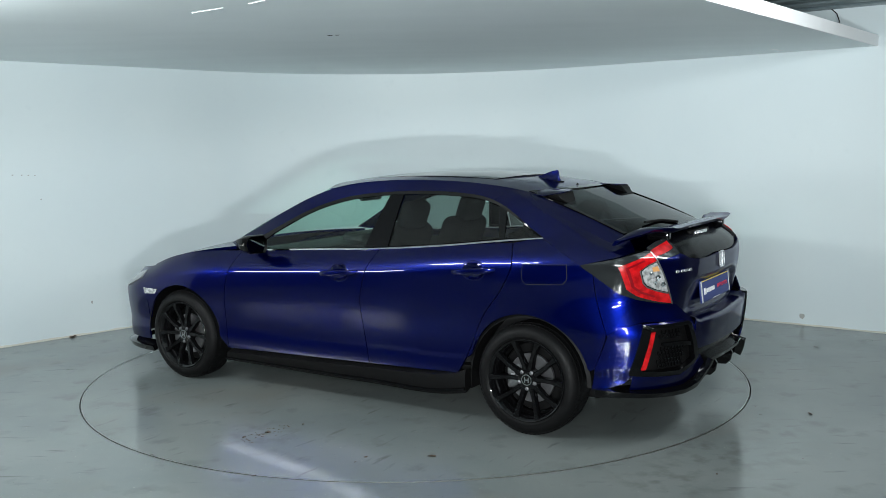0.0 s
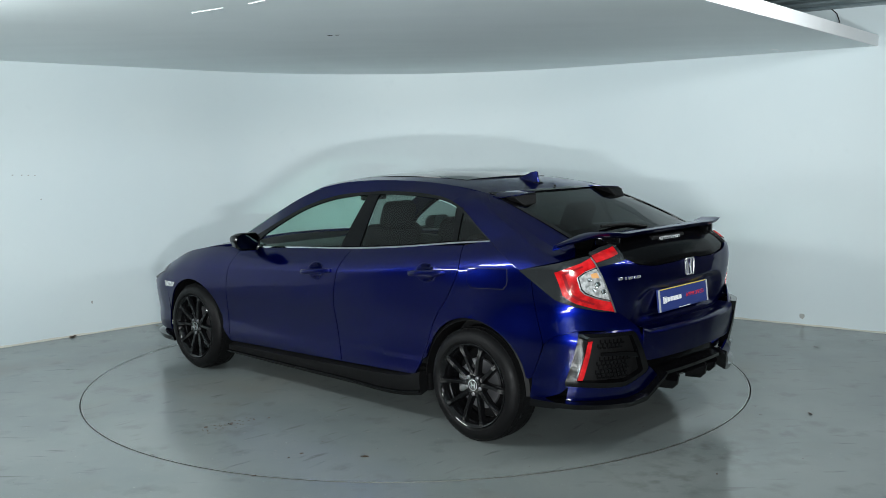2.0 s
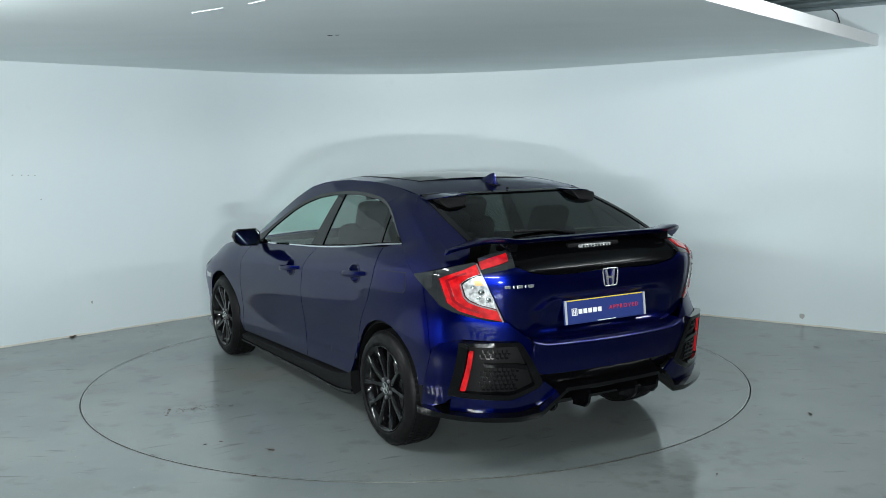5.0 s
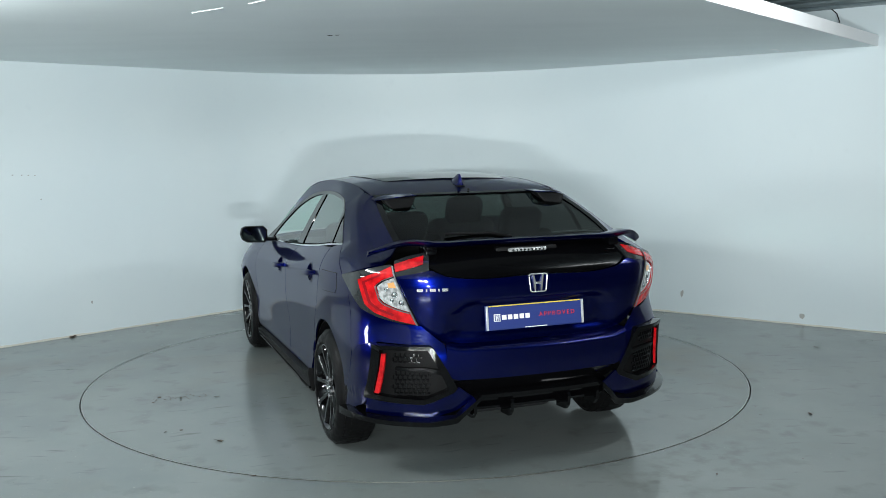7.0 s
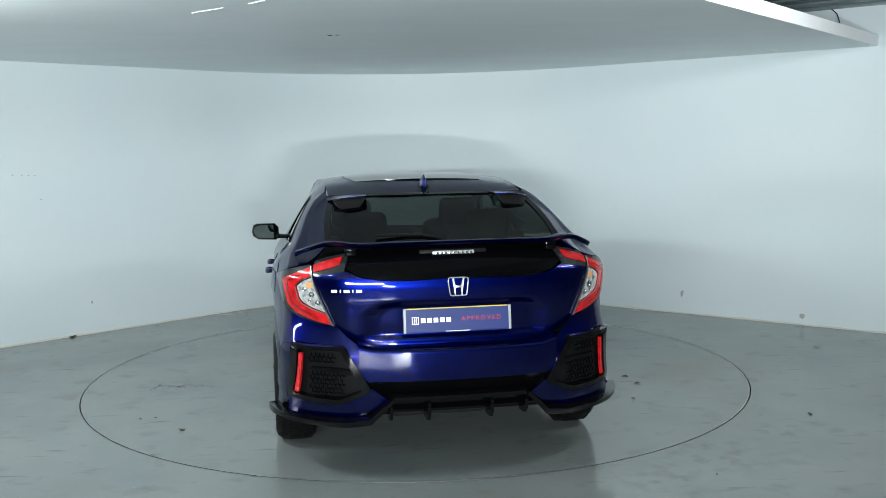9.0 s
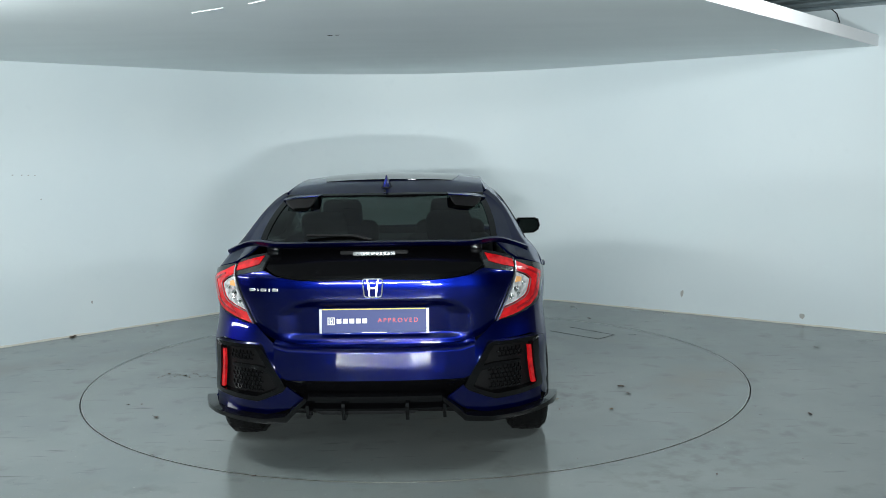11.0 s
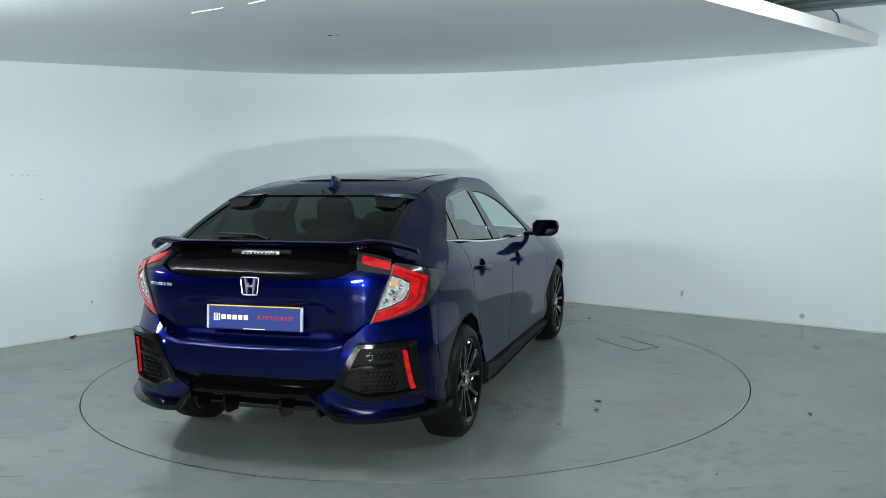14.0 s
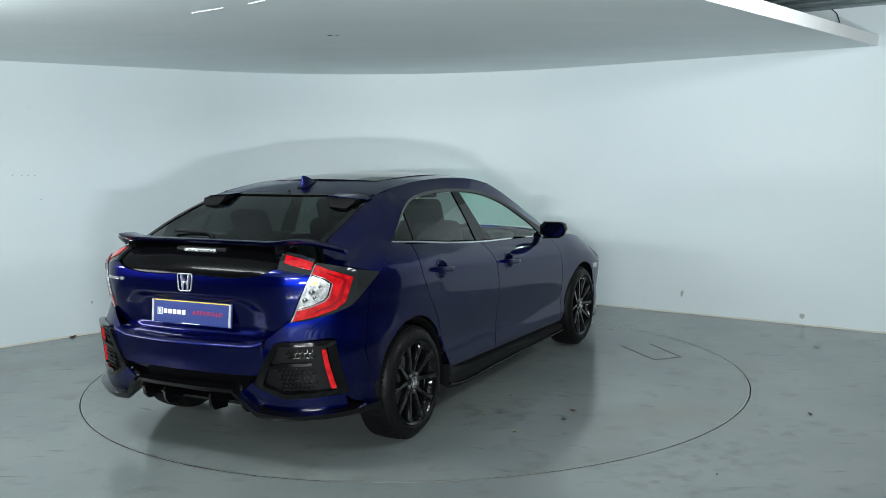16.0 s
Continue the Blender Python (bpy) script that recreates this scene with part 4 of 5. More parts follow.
# fuel flap outline, handles
flap = [both(n, [skin(S((-1.59 - e, 0.862 - e), (-1.38 + e, 0.852 - e)), S((-1.61 - e, 0.965 + e), (-1.36 + e, 0.955 + e)), S((-1.59 - e, 0.862 - e), (-1.615 - e, 0.89), (-1.61 - e, 0.965 + e)), S((-1.38 + e, 0.852 - e), (-1.355 + e, 0.88), (-1.36 + e, 0.955 + e)), 14, 8, off=o)], m, quarter_panel, 0.003) for n, e, o, m in (("flap_gap", 0.003, 0.0014, GAP), ("fuel_flap", 0.0, 0.0028, PAINT))]
for right, left in flap:
    bpy.data.objects.remove(right)


def handle(side, y, z, parent, length=0.29):
    """A pull handle before a scooped cup."""
    x = 0.878
    bm = bmesh.new()
    rows = []
    for k in range(17):
        u = -1 + 2 * k / 16
        yy = y + u * length / 2
        zz = z - 0.045 * (yy - y) * 2
        out = 0.040 * (1 - abs(u) ** 4) + 0.006
        hh = 0.017 * (1 - 0.45 * abs(u) ** 3)
        rows.append([bm.verts.new((side * (x + out + a), yy, zz + b)) for a, b in ((-0.016, -hh), (-0.002, -hh), (0.002, -hh * 0.3), (0.0, hh * 0.6), (-0.006, hh), (-0.018, hh))])
    for a, b in zip(rows, rows[1:]):
        for k in range(6):
            bm.faces.new([a[k], a[(k + 1) % 6], b[(k + 1) % 6], b[k]])
    bm.faces.new(rows[0]), bm.faces.new(rows[-1])
    h = part("door_handle", bm, PAINT, parent, "blue pull handle")
    ry, rz = 0.072, 0.050
    cut = bmesh.new()
    cut.from_mesh(parent.data)
    gone = [f for f in cut.faces if ((f.calc_center_median().y - y) / ry) ** 2 + ((f.calc_center_median().z - z) / rz) ** 2 < 0.86]
    bmesh.ops.delete(cut, geom=gone, context="FACES")
    cut.to_mesh(parent.data)
    cut.free()
    bm = bmesh.new()
    rings = []
    for f, dep in ((1.16, 0.0006), (1.10, 0.0022), (1.02, 0.0022), (0.93, -0.006), (0.80, -0.020), (0.5, -0.030), (0.2, -0.032)):
        rings.append([bm.verts.new(bodyside(sy(y + ry * f * math.cos(a)), z + rz * f * math.sin(a), None, dep) * (side, 1, 1)) for a in np.linspace(0, 2 * math.pi, 33)[:-1]])
    for a, b in zip(rings, rings[1:]):
        for k in range(32):
            bm.faces.new([a[k], a[(k + 1) % 32], b[(k + 1) % 32], b[k]])
    bm.faces.new(rings[-1])
    part("handle_cup", bm, PAINT, parent)
    return h


for i, side in enumerate((1, -1)):
    handle(side, -0.075, 0.838, front_door[i])
    handle(side, -1.045, 0.905, rear_door[i])


# door mirrors
def door_mirror(i, side):
    bm = bmesh.new()
    rows = []
    for y, x0, x1, z0, z1 in ((0.665, 0.90, 0.985, 0.965, 1.015), (0.645, 0.865, 1.015, 0.945, 1.035), (0.60, 0.845, 1.035, 0.930, 1.046), (0.55, 0.842, 1.040, 0.925, 1.050), (0.535, 0.848, 1.034, 0.930, 1.045)):
        c = [(x0 + 0.02, z0), (x1 - 0.05, z0 + 0.006), (x1 - 0.012, z0 + 0.03), (x1, z0 + 0.065), (x1 - 0.012, z1 - 0.012), (x1 - 0.04, z1), (x0 + 0.03, z1), (x0, z1 - 0.03), (x0, z0 + 0.03)]
        rows.append([bm.verts.new((side * p, y, q)) for p, q in c])
    for a, b in zip(rows, rows[1:]):
        for k in range(9):
            bm.faces.new([a[k], a[(k + 1) % 9], b[(k + 1) % 9], b[k]])
    bm.faces.new(rows[0])
    inner = [bm.verts.new((side * (0.942 + (abs(v.co.x) - 0.942) * 0.92), 0.548, 0.988 + (v.co.z - 0.988) * 0.92)) for v in rows[-1]]
    for k in range(9):
        bm.faces.new([rows[-1][k], rows[-1][(k + 1) % 9], inner[(k + 1) % 9], inner[k]])
    m = part("door_mirror", bm, BLACK, car, "gloss black door mirror")
    bm = bmesh.new()
    vs = [bm.verts.new((v[0], 0.545, v[1])) for v in [(side * p, q) for p, q in ((0.865, 0.938), (0.985, 0.942), (1.018, 0.962), (1.028, 0.99), (1.015, 1.030), (0.99, 1.038), (0.875, 1.038), (0.853, 1.012), (0.853, 0.955))]]
    back = [bm.verts.new((v.co.x, 0.552, v.co.z)) for v in vs]
    bm.faces.new(vs), bm.faces.new(back)
    for k in range(9):
        bm.faces.new([vs[k], vs[(k + 1) % 9], back[(k + 1) % 9], back[k]])
    moved(bm, Matrix.Translation((0, 0.55, 0.988)) @ Matrix.Rotation(radians(7), 4, "X") @ Matrix.Translation((0, -0.55, -0.988)))
    part("mirror_glass", bm, MIRROR, m, "mirror glass", smooth=False)
    bm = bmesh.new()
    rows = []
    for x, y, z, a, b in ((0.74, 0.68, 0.945, 0.07, 0.016), (0.80, 0.655, 0.942, 0.055, 0.016), (0.86, 0.625, 0.948, 0.05, 0.02), (0.90, 0.61, 0.965, 0.045, 0.022)):
        rows.append([bm.verts.new((side * x, y + a * math.cos(t), z + b * math.sin(t))) for t in np.linspace(0, 2 * math.pi, 13)[:-1]])
    for a, b in zip(rows, rows[1:]):
        for k in range(12):
            bm.faces.new([a[k], a[(k + 1) % 12], b[(k + 1) % 12], b[k]])
    part("mirror_foot", bm, BLACK, m)


for i, side in enumerate((1, -1)):
    door_mirror(i, side)

# rear bumper
VENT = [(0.805, 0.662), (0.835, 0.405), (0.60, 0.388), (0.455, 0.445), (0.575, 0.655)]
bm = bmesh.new()
low = [(sx(0.0, 0), 0.490), (sx(0.44, 0), 0.492), (sx(0.50, 0), 0.512)]
top = [(sx(0.0, 0), 0.640), (sx(0.43, 0), 0.645), (sx(0.50, 0), 0.665)]
sheet(whole(skin(low, top, None, None, 24, 10, 0)), 0.004, bm)
# shelf that runs in under the tailgate
rim = [(s, z) for s, z in resample(top, 24)]
sheet(whole([[bodyside(s, z, 0) + np.array((0, dy, dz)) for s, z in rim] for dy, dz in ((0, 0), (0.008, 0.006), (0.03, 0.010), (0.11, 0.012))]), 0, bm)
for flip in (False, True):
    # shoulder between lamp, vent and shelf
    low = [(sx(0.50, 0), 0.512), (sx(0.560, 0), 0.640), (sx(0.60, 0), 0.668), (sx(0.70, 0), 0.672), (sx(0.80, 0), 0.676), (sy(-1.955), 0.672), (sy(-1.86), 0.644), (sy(-1.806), 0.600)]
    top = [(sx(0.50, 0), 0.665), (sx(0.555, 0), 0.715), (sx(0.598, 0), 0.755), (sx(0.68, 0), 0.760), (sx(0.774), 0.792), (sy(-1.90), 0.713), (sy(-1.806), 0.604)]
    sheet(skin(low, top, None, None, 40, 8), 0.004, bm, flip)
    # side, behind the wheel
    low = [(sx(0.835, 0), 0.395), (sy(-1.90), 0.352), (sy(-1.83), 0.325), (sy(-1.74), 0.315)]
    top = [(sx(0.805, 0), 0.672), (sy(-1.955), 0.670), (sy(-1.86), 0.642), (sy(-1.806), 0.598), (sy(-1.748), 0.425)]
    sheet(skin(low, top, None, None, 26, 12), 0.004, bm, flip)
    # lower lip below the vent
    low = [(sx(0.36, 0), 0.405), (sx(0.44, 0), 0.345), (sx(0.54, 0), 0.315), (sx(0.70, 0), 0.318), (sx(0.835, 0), 0.325), (sy(-1.93), 0.323)]
    top = [(sx(0.44, 0), 0.462), (sx(0.465, 0), 0.432), (sx(0.60, 0), 0.378), (sx(0.72, 0), 0.384), (sx(0.838, 0), 0.396), (sy(-1.93), 0.362)]
    sheet(skin(low, top, None, None, 30, 6, 0, 0.012), 0.010, bm, flip)
rear_bumper = part("rear_bumper", tidy(bm), PAINT, car)


def fill(polygon, n=12):
    """Low and high edge of a five-cornered opening."""
    p = polygon
    return [p[1], p[2], p[3]], [p[0], p[4], ((p[4][0] + p[3][0]) / 2, (p[4][1] + p[3][1]) / 2)]


def vsx(p):
    return [(sx(x, 0), z) for x, z in p]


frame_out = [(0.818, 0.668), (0.849, 0.395), (0.60, 0.376), (0.440, 0.445), (0.570, 0.668), (0.818, 0.668)]
frame_in = [(0.790, 0.648), (0.818, 0.420), (0.605, 0.403), (0.490, 0.448), (0.588, 0.648), (0.790, 0.648)]
vent = both("air_vent", [skin(vsx(resample(frame_out, 60)), vsx(resample(frame_in, 60)), None, None, 60, 4, 0, 0.010)], BLACK, rear_bumper, 0.035, "gloss black dummy air vent")
both("vent_back", [skin(vsx([(0.82, 0.41), (0.60, 0.393), (0.475, 0.445)]), vsx([(0.79, 0.655), (0.70, 0.655), (0.585, 0.655)]), None, None, 14, 10, 0, -0.022)], MATT, vent, 0.01)
both("vent_blade", [skin(vsx([(0.735, 0.548), (0.60, 0.540), (0.515, 0.520)]), vsx([(0.735, 0.562), (0.60, 0.560), (0.535, 0.548)]), None, None, 14, 3, 0, 0.002)], BLACK, vent, 0.02)
# honeycomb of short bars
for row in range(9):
    z0 = 0.425 + row * 0.0225
    if 0.53 < z0 < 0.565:
        continue
    for colm in range(9):
        x0 = 0.575 + colm * 0.021 + (0.0105 if row % 2 else 0)
        if x0 > 0.735 or (z0 > 0.56 and x0 < 0.61):
            continue
        both("mesh_bar", [skin(vsx([(x0, z0), (x0 + 0.014, z0)]), vsx([(x0, z0 + 0.006), (x0 + 0.014, z0 + 0.006)]), None, None, 2, 2, 0, -0.010)], BLACK, vent, 0.008)
        both("mesh_tie", [skin(vsx([(x0 + 0.014, z0 + 0.006), (x0 + 0.018, z0 + 0.006)]), vsx([(x0 + 0.014, z0 + 0.0225), (x0 + 0.018, z0 + 0.0225)]), None, None, 2, 2, 0, -0.010)], BLACK, vent, 0.008)
both("reflector", [skin(vsx([(0.815, 0.425), (0.796, 0.425)]), vsx([(0.788, 0.625), (0.772, 0.627)]), None, None, 4, 8, 0, 0.003)], RED, rear_bumper, 0.012, "narrow red reflector")

# black lower part and diffuser, leaning in towards the ground
bm = bmesh.new()
low = [(sx(0.0, 0), 0.425), (sx(0.30, 0), 0.425), (sx(0.40, 0), 0.425)]
top = [(sx(0.0, 0), 0.489), (sx(0.40, 0), 0.490), (sx(0.465, 0), 0.475)]
g = skin(low, top, None, None, 18, 4, 0, -0.003)
g[..., 1] += 0.55 * np.clip(0.485 - g[..., 2], 0, 1)
sheet(whole(g), 0.01, bm)
low = [(sx(0.0, 0), 0.295), (sx(0.35, 0), 0.295), (sx(0.50, 0), 0.290)]
top = [(sx(0.0, 0), 0.424), (sx(0.34, 0), 0.424), (sx(0.42, 0), 0.40)]
g = skin(low, top, None, None, 18, 5, 0, -0.040)
g[..., 1] += 0.45 * np.clip(0.424 - g[..., 2], 0, 1)
sheet(whole(g), 0.01, bm)
lower = part("lower_bumper", bm, BLACK, rear_bumper, "gloss black lower bumper")
low = [(sx(0.33, 0), 0.412), (sx(0.44, 0), 0.302), (sx(0.56, 0), 0.292), (sx(0.72, 0), 0.298), (sx(0.85, 0), 0.300), (sy(-1.90), 0.296), (sy(-1.77), 0.292)]
top = [(sx(0.335, 0), 0.428), (sx(0.45, 0), 0.330), (sx(0.56, 0), 0.314), (sx(0.72, 0), 0.317), (sx(0.85, 0), 0.322), (sy(-1.90), 0.322), (sy(-1.77), 0.325)]
both("corner_splitter", [skin(low, top, None, None, 36, 4, 0, 0.052)], BLACK, rear_bumper, 0.11, "gloss black corner splitter")
bm = sheet(whole(skin([(sx(0.0, 0), 0.405), (sx(0.335, 0), 0.405)], [(sx(0.0, 0), 0.424), (sx(0.335, 0), 0.424)], None, None, 14, 3, 0, 0.030)), 0.06)
sheet(whole(skin([(sx(0.0, 0), 0.278), (sx(0.42, 0), 0.278)], [(sx(0.0, 0), 0.294), (sx(0.44, 0), 0.294)], None, None, 14, 3, 0, -0.06)), 0.10, bm)
part("diffuser", bm, BLACK, rear_bumper, "gloss black diffuser")
for x in (-0.335, -0.155, 0.155, 0.335):
    bm = bmesh.new()
    c = [(-2.085, 0.280), (-2.18, 0.286), (-2.206, 0.312), (-2.215, 0.36), (-2.19, 0.405), (-2.09, 0.41)]
    dy = 0.035 * (abs(x) > 0.3)
    l, r = [bm.verts.new((x - 0.008, y + dy, z)) for y, z in c], [bm.verts.new((x + 0.008, y + dy, z)) for y, z in c]
    bm.faces.new(l), bm.faces.new(r)
    for k in range(6):
        bm.faces.new([l[k], l[(k + 1) % 6], r[(k + 1) % 6], r[k]])
    part("diffuser_fin", bm, BLACK, rear_bumper, smooth=False)
part("silencer", box_bm(-0.34, 0.20, -1.94, -1.72, 0.235, 0.325, 0.04, 3), TRIM, car)

# number plate with its print
PT = radians(-6)


def on_plate(bm, x, z, out):
    return moved(bm, Matrix.Translation((0, -2.148, 0.771)) @ Matrix.Rotation(PT, 4, "X") @ Matrix.Translation((x, -out, z)))


plate = part("number_plate", on_plate(box_bm(-0.268, 0.268, -0.004, 0.006, -0.061, 0.061, 0.003), 0, 0, 0.0), PLATE, car, "blue display plate in a clear holder")
for q in (-1, 1):
    part("holder_edge", on_plate(box_bm(-0.006, 0.006, -0.003, 0.003, -0.059, 0.059, 0.001), q * 0.259, 0, 0.006), PLATEEDGE, plate, "clear plastic holder edge", smooth=False)
part("plate_face", on_plate(box_bm(-0.250, 0.250, -0.002, 0.002, -0.054, 0.054), 0, 0, 0.0055), PLATE, plate, "dark blue plate with white and red print", smooth=False)
part("plate_top_strip", on_plate(box_bm(-0.250, 0.250, -0.001, 0.001, -0.0025, 0.0025), 0, 0.057, 0.0055), YELLOW, plate, smooth=False)
# two-line emblem and plain bars stand for the maker's mark
for x0 in np.linspace(-0.17, -0.045, 5):
    part("white_mark", on_plate(box_bm(-0.0115, 0.0115, -0.001, 0.001, -0.0115, 0.0115, 0.0), float(x0), 0.0, 0.0085), WHITE, plate, smooth=False)
bm = bmesh.new()
for x0, x1, z0, z1 in ((-0.017, -0.013, -0.018, 0.018), (0.013, 0.017, -0.018, 0.018), (-0.013, 0.013, 0.015, 0.018), (-0.013, 0.013, -0.018, -0.015), (-0.007, -0.003, -0.013, 0.013), (0.003, 0.007, -0.013, 0.013), (-0.003, 0.003, -0.002, 0.002)):
    box_bm(x0, x1, -0.001, 0.001, z0, z1, bm=bm)
part("white_emblem", on_plate(bm, -0.208, 0.0, 0.0085), WHITE, plate, smooth=False)


def letters(name, text, size, m, material, parent, label="", spacing=1.0, depth=0.001):
    cu = bpy.data.curves.new(name, "FONT")
    cu.body, cu.size, cu.extrude, cu.space_character, cu.align_x, cu.align_y = text, size, depth, spacing, "CENTER", "CENTER"
    tmp = new(name, cu)
    me = bpy.data.meshes.new_from_object(tmp.evaluated_get(bpy.context.evaluated_depsgraph_get()))
    bpy.data.objects.remove(tmp)
    me.transform(m)
    me.materials.append(material)
    ob = new(name, me)
    ob.parent = parent
    if label:
        tagged(ob, label)
    return ob


letters("red_word", "APPROVED", 0.030, Matrix.Translation((0, -2.148, 0.771)) @ Matrix.Rotation(PT, 4, "X") @ Matrix.Translation((0.116, -0.009, 0.001)) @ Matrix.Rotation(radians(90), 4, "X"), REDPRINT, plate, "red printed word", 1.45)
part("small_bar", on_plate(box_bm(-0.06, 0.06, -0.001, 0.001, -0.002, 0.002), 0, -0.056, 0.0055), WHITE, plate, smooth=False)

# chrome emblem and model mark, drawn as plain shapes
ring = []
for x0, z0, start in ((0.036, 0.030, 0), (-0.036, 0.030, 90), (-0.029, -0.031, 180), (0.029, -0.031, 270)):
    ring += [(x0 + 0.013 * math.cos(radians(start + q)), -0.006, z0 + 0.013 * math.sin(radians(start + q))) for q in (0, 30, 60, 90)]
bm = tube(ring + ring[:1], 0.0038, 8, cap=False)
for q in (-1, 1):
    vs = []
    for y, grow in ((0.0, 0.0), (-0.008, -0.0012)):
        vs.append([bm.verts.new((q * x, y, z)) for x, z in ((0.0125 - grow, -0.041), (0.020 + grow, -0.041), (0.031 + grow, 0.041), (0.021 - grow, 0.041), (0.0115 - grow, 0.0))])
    bm.faces.new(vs[0]), bm.faces.new(vs[1])
    for k in range(5):
        bm.faces.new([vs[0][k], vs[0][(k + 1) % 5], vs[1][(k + 1) % 5], vs[1][k]])
box_bm(-0.013, 0.013, -0.008, 0.0, -0.006, 0.004, 0.001, bm=bm)
part("tail_emblem", moved(bm, pose(0, -2.180, 0.936, -3)), EMBLEM, tailgate, "chrome emblem")
for k, w in enumerate((0.030, 0.008, 0.030, 0.008, 0.030)):
    x0 = -0.606 + (0, 0.040, 0.058, 0.098, 0.116)[k]
    p = bodyside(sx(-x0 - w / 2), 0.928, 1)
    bm = box_bm(-w / 2, w / 2, -0.004, 0.004, -0.0075, 0.0075, 0.002)
    part("chrome_mark", moved(bm, pose(-p[0], p[1] - 0.003, p[2], 0, 0, -8)), EMBLEM, tailgate, "chrome lettering drawn as bars", smooth=False)

# every part of the car stands off the turntable's axis by the same step
for o in car.children:
    o.location = (-AX, -AY, 0)


# ---- hatch and worn edge of the turntable, litter, marks ----
bm = bmesh.new()
rings = [[bm.verts.new((r * math.cos(2 * math.pi * k / 160), r * math.sin(2 * math.pi * k / 160), z)) for k in range(160)] for r, z in ((TABLE_R + 0.001, -0.02), (TABLE_R + 0.001, 0.0012), (TABLE_R - 0.004, 0.0012), (TABLE_R - 0.004, -0.002))]
for a, b in zip(rings, rings[1:]):
    for k in range(160):
        bm.faces.new([a[k], a[(k + 1) % 160], b[(k + 1) % 160], b[k]])
part("edge_ring", bm, BRASS, turntable, "worn bare metal edge", smooth=False)
HATCH = [Vector((1.09, 1.365, 0)), Vector((1.27, 1.53, 0)), Vector((1.60, 1.165, 0)), Vector((1.447, 1.0, 0))]
bm = bmesh.new()
for k in range(4):
    a, b = HATCH[k], HATCH[(k + 1) % 4]
    if k == 0:
        continue
    d = (b - a).normalized() * 0.004
    n = Vector((-d.y, d.x, 0))
    for z in (0.0015,):
        lo = [bm.verts.new(v + Vector((0, 0, -0.01))) for v in (a - n - d, b - n + d, b + n + d, a + n - d)]
        hi = [bm.verts.new(v + Vector((0, 0, z))) for v in (a - n - d, b - n + d, b + n + d, a + n - d)]
        bm.faces.new(hi)
        for i in range(4):
            bm.faces.new([lo[i], lo[(i + 1) % 4], hi[(i + 1) % 4], hi[i]])
part("hatch_joint", bm, GAP, turntable, "dark joint round a flush hatch", smooth=False)

litter = []


def scrap(x, y, size, seed, material=LEAF, z=0.001):
    """A curled dead leaf or scrap on the ground."""
    rnd = random.Random(seed)
    bm = bmesh.new()
    n = 9
    turn = rnd.uniform(0, 6.28)
    mid = bm.verts.new((x, y, z + size * 0.12))
    ring = []
    for k in range(n):
        a = 2 * math.pi * k / n
        r = size * rnd.uniform(0.45, 1.0)
        u, v = r * math.cos(a), 0.5 * r * math.sin(a)
        ring.append(bm.verts.new((x + u * math.cos(turn) - v * math.sin(turn), y + u * math.sin(turn) + v * math.cos(turn), z + size * rnd.uniform(0.0, 0.3))))
    under = bm.verts.new((x, y, z))
    for k in range(n):
        bm.faces.new([mid, ring[k], ring[(k + 1) % n]])
        bm.faces.new([under, ring[(k + 1) % n], ring[k]])
    return obj("dead_leaf", bm, material)


TAN = mat("tan_leaf", (0.20, 0.13, 0.06), 0.8)
# those on the turntable ride round with it
for k, (x, y, size) in enumerate(((1.367, -0.525, 0.030), (1.381, -0.712, 0.032), (1.218, -1.062, 0.030), (0.887, -0.372, 0.018), (0.904, -0.825, 0.028), (0.901, -1.048, 0.016), (-1.545, -1.12, 0.034), (-1.725, -0.827, 0.018), (-1.814, -0.83, 0.016), (-1.437, -0.156, 0.026), (-0.16, -1.949, 0.010), (-1.66, -0.086, 0.03), (-1.79, -0.03, 0.022))):
    litter.append(tagged(scrap(x, y, size, 40 + k, TAN if k in (2, 4) else LEAF), "small dry brown leaf lying on the turntable", "leaf", "leaves on the turntable"))
for k, (x, y, size) in enumerate(((2.30, -1.32, 0.024), (3.09, 0.44, 0.030), (1.44, -2.28, 0.015), (-0.82, -2.13, 0.020), (-2.98, 1.48, 0.06), (-2.38, 1.95, 0.03), (1.58, 1.85, 0.035), (2.04, -1.14, 0.010), (2.01, -1.31, 0.012), (1.94, -2.09, 0.009), (-1.42, -1.76, 0.012))):
    tagged(scrap(x, y, size, 80 + k), "small dry brown leaf lying on the painted floor", "leaf", "leaves on the floor")

# crumbs of dirt in two trails and scattered over the disc
rnd = random.Random(5)
bm = bmesh.new()
places = [(0.95 + rnd.gauss(0, 0.12), rnd.uniform(-1.15, -0.3), rnd.uniform(0.003, 0.008)) for _ in range(26)]
places += [(rnd.uniform(-1.85, -1.50), -0.07 + rnd.gauss(0, 0.035), rnd.uniform(0.003, 0.013)) for _ in range(46)]
for _ in range(90):
    r, a = 2.2 * math.sqrt(rnd.random()), rnd.uniform(0, 6.283)
    places.append((r * math.cos(a), r * math.sin(a), rnd.uniform(0.002, 0.006)))
for x, y, size in places:
    turn = rnd.uniform(0, 6.283)
    ring = []
    for k in range(6):
        r = size * rnd.uniform(0.5, 1.0)
        u, v = r * math.cos(k * 1.047), 0.55 * r * math.sin(k * 1.047)
        ring.append(bm.verts.new((x + u * math.cos(turn) - v * math.sin(turn), y + u * math.sin(turn) + v * math.cos(turn), 0.0008)))
    mid = bm.verts.new((x, y, 0.001 + size * 0.22))
    for k in range(6):
        bm.faces.new([mid, ring[k], ring[(k + 1) % 6]])
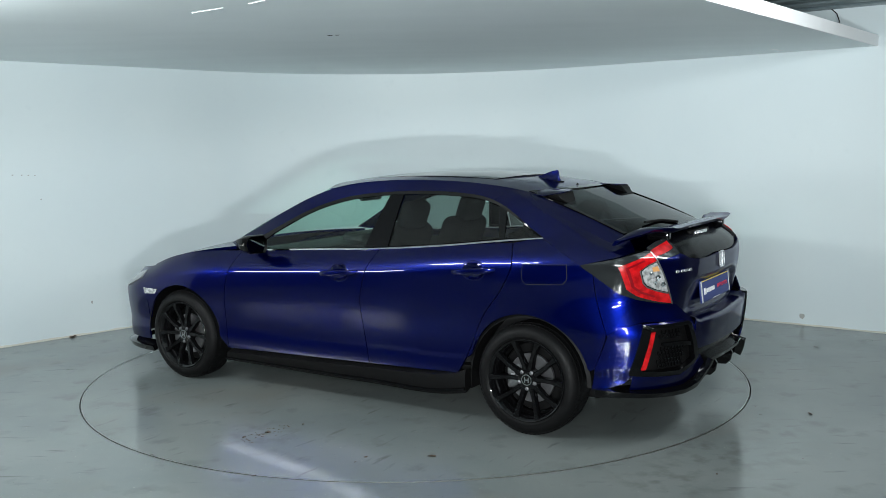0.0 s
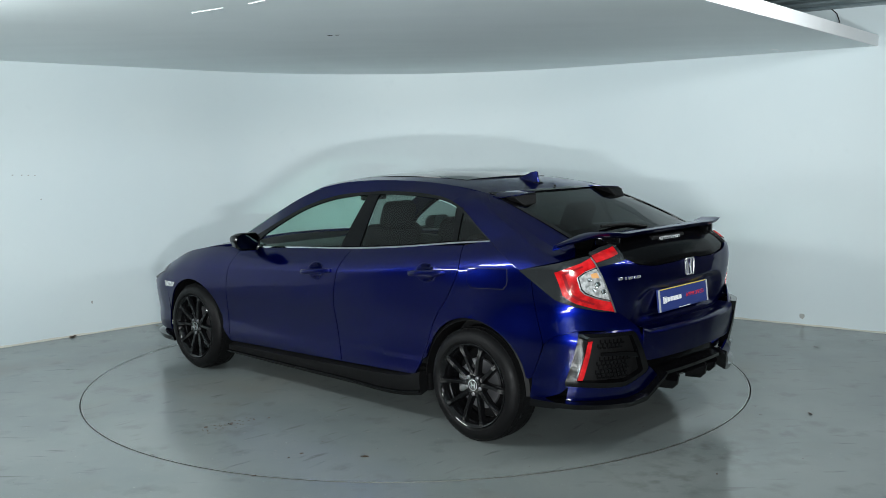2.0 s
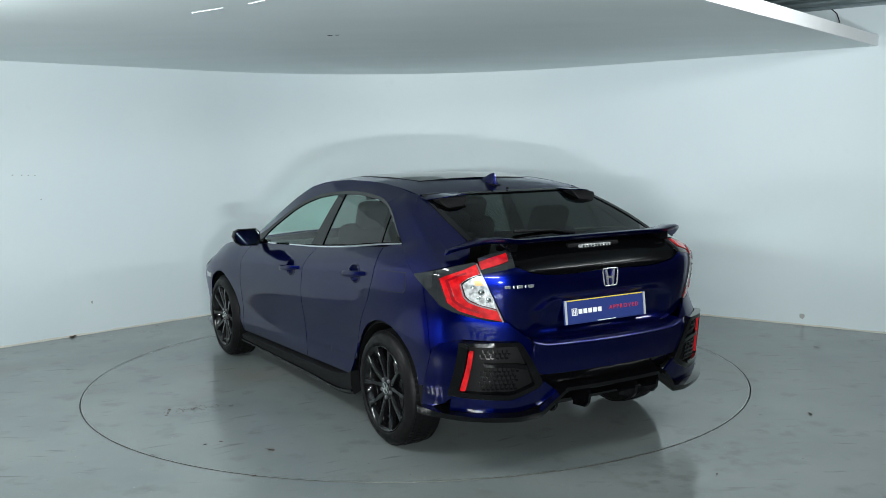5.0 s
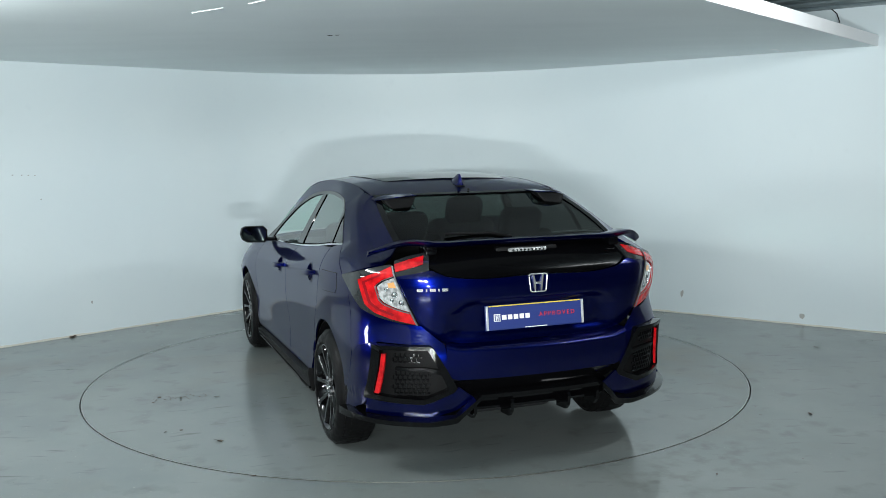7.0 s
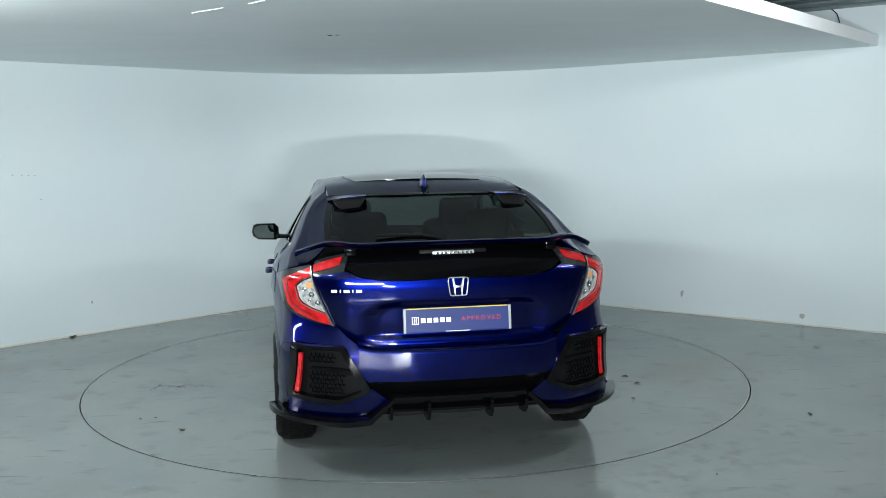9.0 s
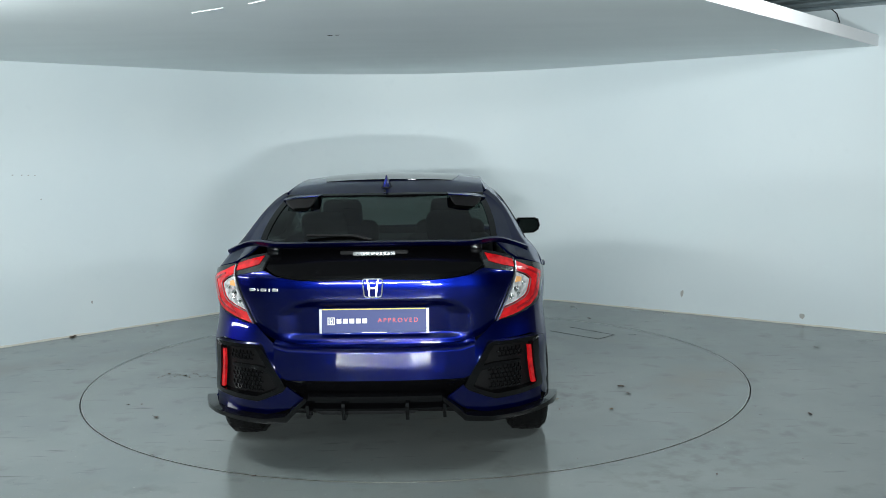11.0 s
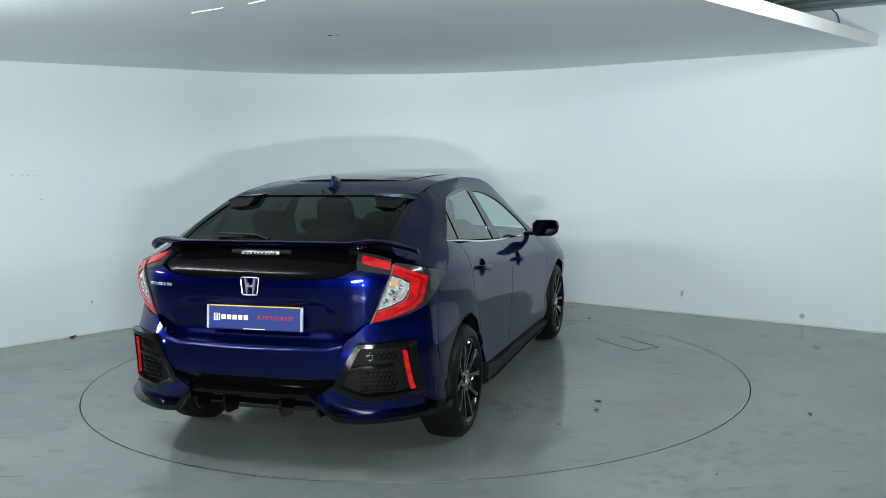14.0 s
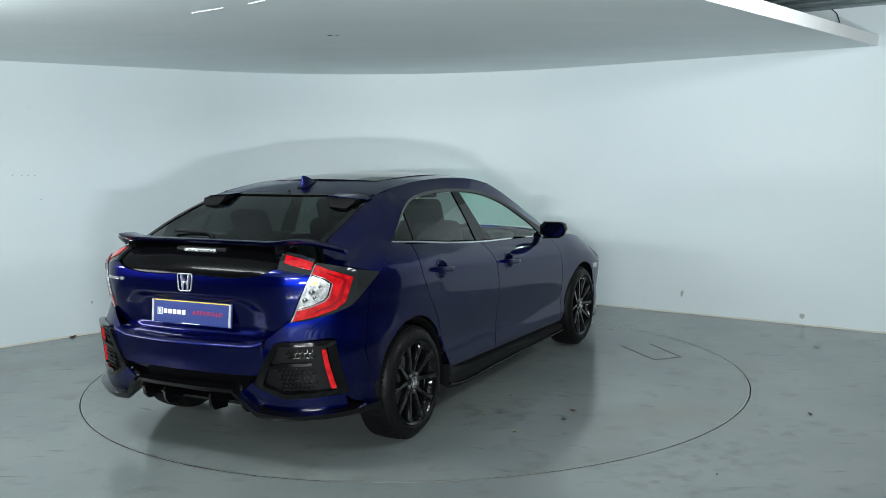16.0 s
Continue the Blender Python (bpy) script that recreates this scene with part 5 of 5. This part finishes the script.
litter.append(tagged(obj("dirt_crumbs", bm, LEAF), "dark crumbs of dirt scattered on the turntable", "dirt", kind="stuff"))

CHIP = mat("bare_plaster", (0.42, 0.43, 0.41), 0.8)
WALLOB = bpy.data.objects["wall_north"]
SOFF = bpy.data.objects["ceiling"]


def chip(x, y, z, w, h, along, seed):
    """A chip in the wall's paint, thin and ragged."""
    rnd = random.Random(seed)
    bm = bmesh.new()
    d = Vector((along[0], along[1], 0)).normalized()
    n = Vector((-d.y, d.x, 0))
    if n.y > 0:
        n = -n
    c = Vector((x, y, z))
    ring = []
    for k in range(10):
        a = 2 * math.pi * k / 10
        r = rnd.uniform(0.55, 1.0)
        ring.append(c + d * (w * r * math.cos(a)) + Vector((0, 0, h * r * math.sin(a))))
    top = [bm.verts.new(p + n * 0.003) for p in ring]
    low = [bm.verts.new(p - n * 0.004) for p in ring]
    bm.faces.new(top)
    for k in range(10):
        bm.faces.new([low[k], low[(k + 1) % 10], top[(k + 1) % 10], top[k]])
    ob = obj("paint_chip", bm, CHIP, WALLOB, smooth=False)
    return ob


DR, DL = (0.777, -0.629), (-0.725, -0.689)
chip(2.488, 2.024, 0.185, 0.020, 0.042, DR, 1)
chip(3.342, 1.332, 0.080, 0.024, 0.034, DR, 2)
chip(-2.865, 1.668, 0.278, 0.012, 0.018, DL, 3)
for k, (x, y, z) in enumerate(((-3.31, 1.245, 1.418), (-3.255, 1.297, 1.414), (-3.215, 1.335, 1.412), (-3.176, 1.372, 1.408), (-3.147, 1.399, 1.207))):
    chip(x, y, z, 0.010, 0.005, DL, 10 + k)
# bead of old sealant along the foot of the wall
bm = bmesh.new()
rows = []
rnd = random.Random(5)
fine = resample([tuple(p) for p in LINE], 160)
for i, p in enumerate(fine):
    d = fine[min(i + 1, 159)] - fine[max(i - 1, 0)]
    n = np.array((d[1], -d[0])) / np.linalg.norm(d)
    if n @ (p - np.array((0.0, -2.0))) > 0:
        n = -n
    w = 0.014 + rnd.uniform(-0.004, 0.007)
    h = 0.010 + rnd.uniform(-0.003, 0.006)
    rows.append([bm.verts.new((*(p - n * 0.004), h)), bm.verts.new((*(p + n * 0.003), h)), bm.verts.new((*(p + n * w), 0.0015)), bm.verts.new((*(p + n * w), -0.01))])
for a, b in zip(rows, rows[1:]):
    for k in range(3):
        bm.faces.new([a[k], a[k + 1], b[k + 1], b[k]])
tagged(obj("baseboard", bm, mat("old_sealant", (0.62, 0.60, 0.53), 0.7)), "uneven pale sealant bead along the wall foot", "trim", kind="structure")


def scratch(x0, y0, x1, y1, w, material):
    bm = bmesh.new()
    d = Vector((x1 - x0, y1 - y0, 0)).normalized()
    n = Vector((-d.y, d.x, 0)) * w
    q = [Vector((x0, y0, CEIL)) - n, Vector((x1, y1, CEIL)) - n * 0.4, Vector((x1, y1, CEIL)) + n * 0.4, Vector((x0, y0, CEIL)) + n]
    lo, hi = [bm.verts.new(v - Vector((0, 0, 0.003))) for v in q], [bm.verts.new(v + Vector((0, 0, 0.004))) for v in q]
    bm.faces.new(lo)
    for k in range(4):
        bm.faces.new([lo[k], lo[(k + 1) % 4], hi[(k + 1) % 4], hi[k]])
    ob = obj("ceiling_scratch", bm, material, SOFF, smooth=False)


scratch(-1.187, -1.402, -0.984, -1.577, 0.004, FASCIA)
scratch(-0.83, -1.705, -0.724, -1.83, 0.004, FASCIA)
scratch(-0.556, -0.256, -0.525, -0.262, 0.006, GAP)
scratch(-0.500, -0.272, -0.479, -0.280, 0.006, GAP)
scratch(2.943, 1.119, 3.106, 1.283, 0.012, FASCIA)

# a cable that hangs down the wall over the low ceiling
bm = tube([(3.45, 1.23, 2.70), (3.475, 1.205, 2.665), (3.505, 1.18, 2.63), (3.52, 1.165, 2.57), (3.52, 1.165, 2.43)], 0.0045, 6)
tagged(obj("cable", bm, MATT), "thin dark cable hanging against the white wall", "cable")


# ---- motion ----
SPIN = [(0, 55.86), (0.5, 53.15), (1, 50.45), (1.5, 47.78), (2, 45.30), (2.5, 42.91), (3, 40.23), (3.5, 37.47), (4, 34.67), (6.5, 21.37), (7, 18.57), (7.5, 15.92), (8, 13.34), (8.5, 10.83), (9, 8.14), (11.5, -5.37), (12, -8.24), (12.5, -10.94), (13, -13.61), (13.5, -16.30), (14, -18.97), (14.5, -21.52), (15, -24.28), (15.5, -26.95), (16, -29.55)]


def motions():
    rows = [(float(t), pose(0, 0, 0, 0, 0, a)) for t, a in SPIN]
    walk(car, rows)
    walk(turntable, rows)
    for leaf in litter:
        walk(leaf, rows)


motions()
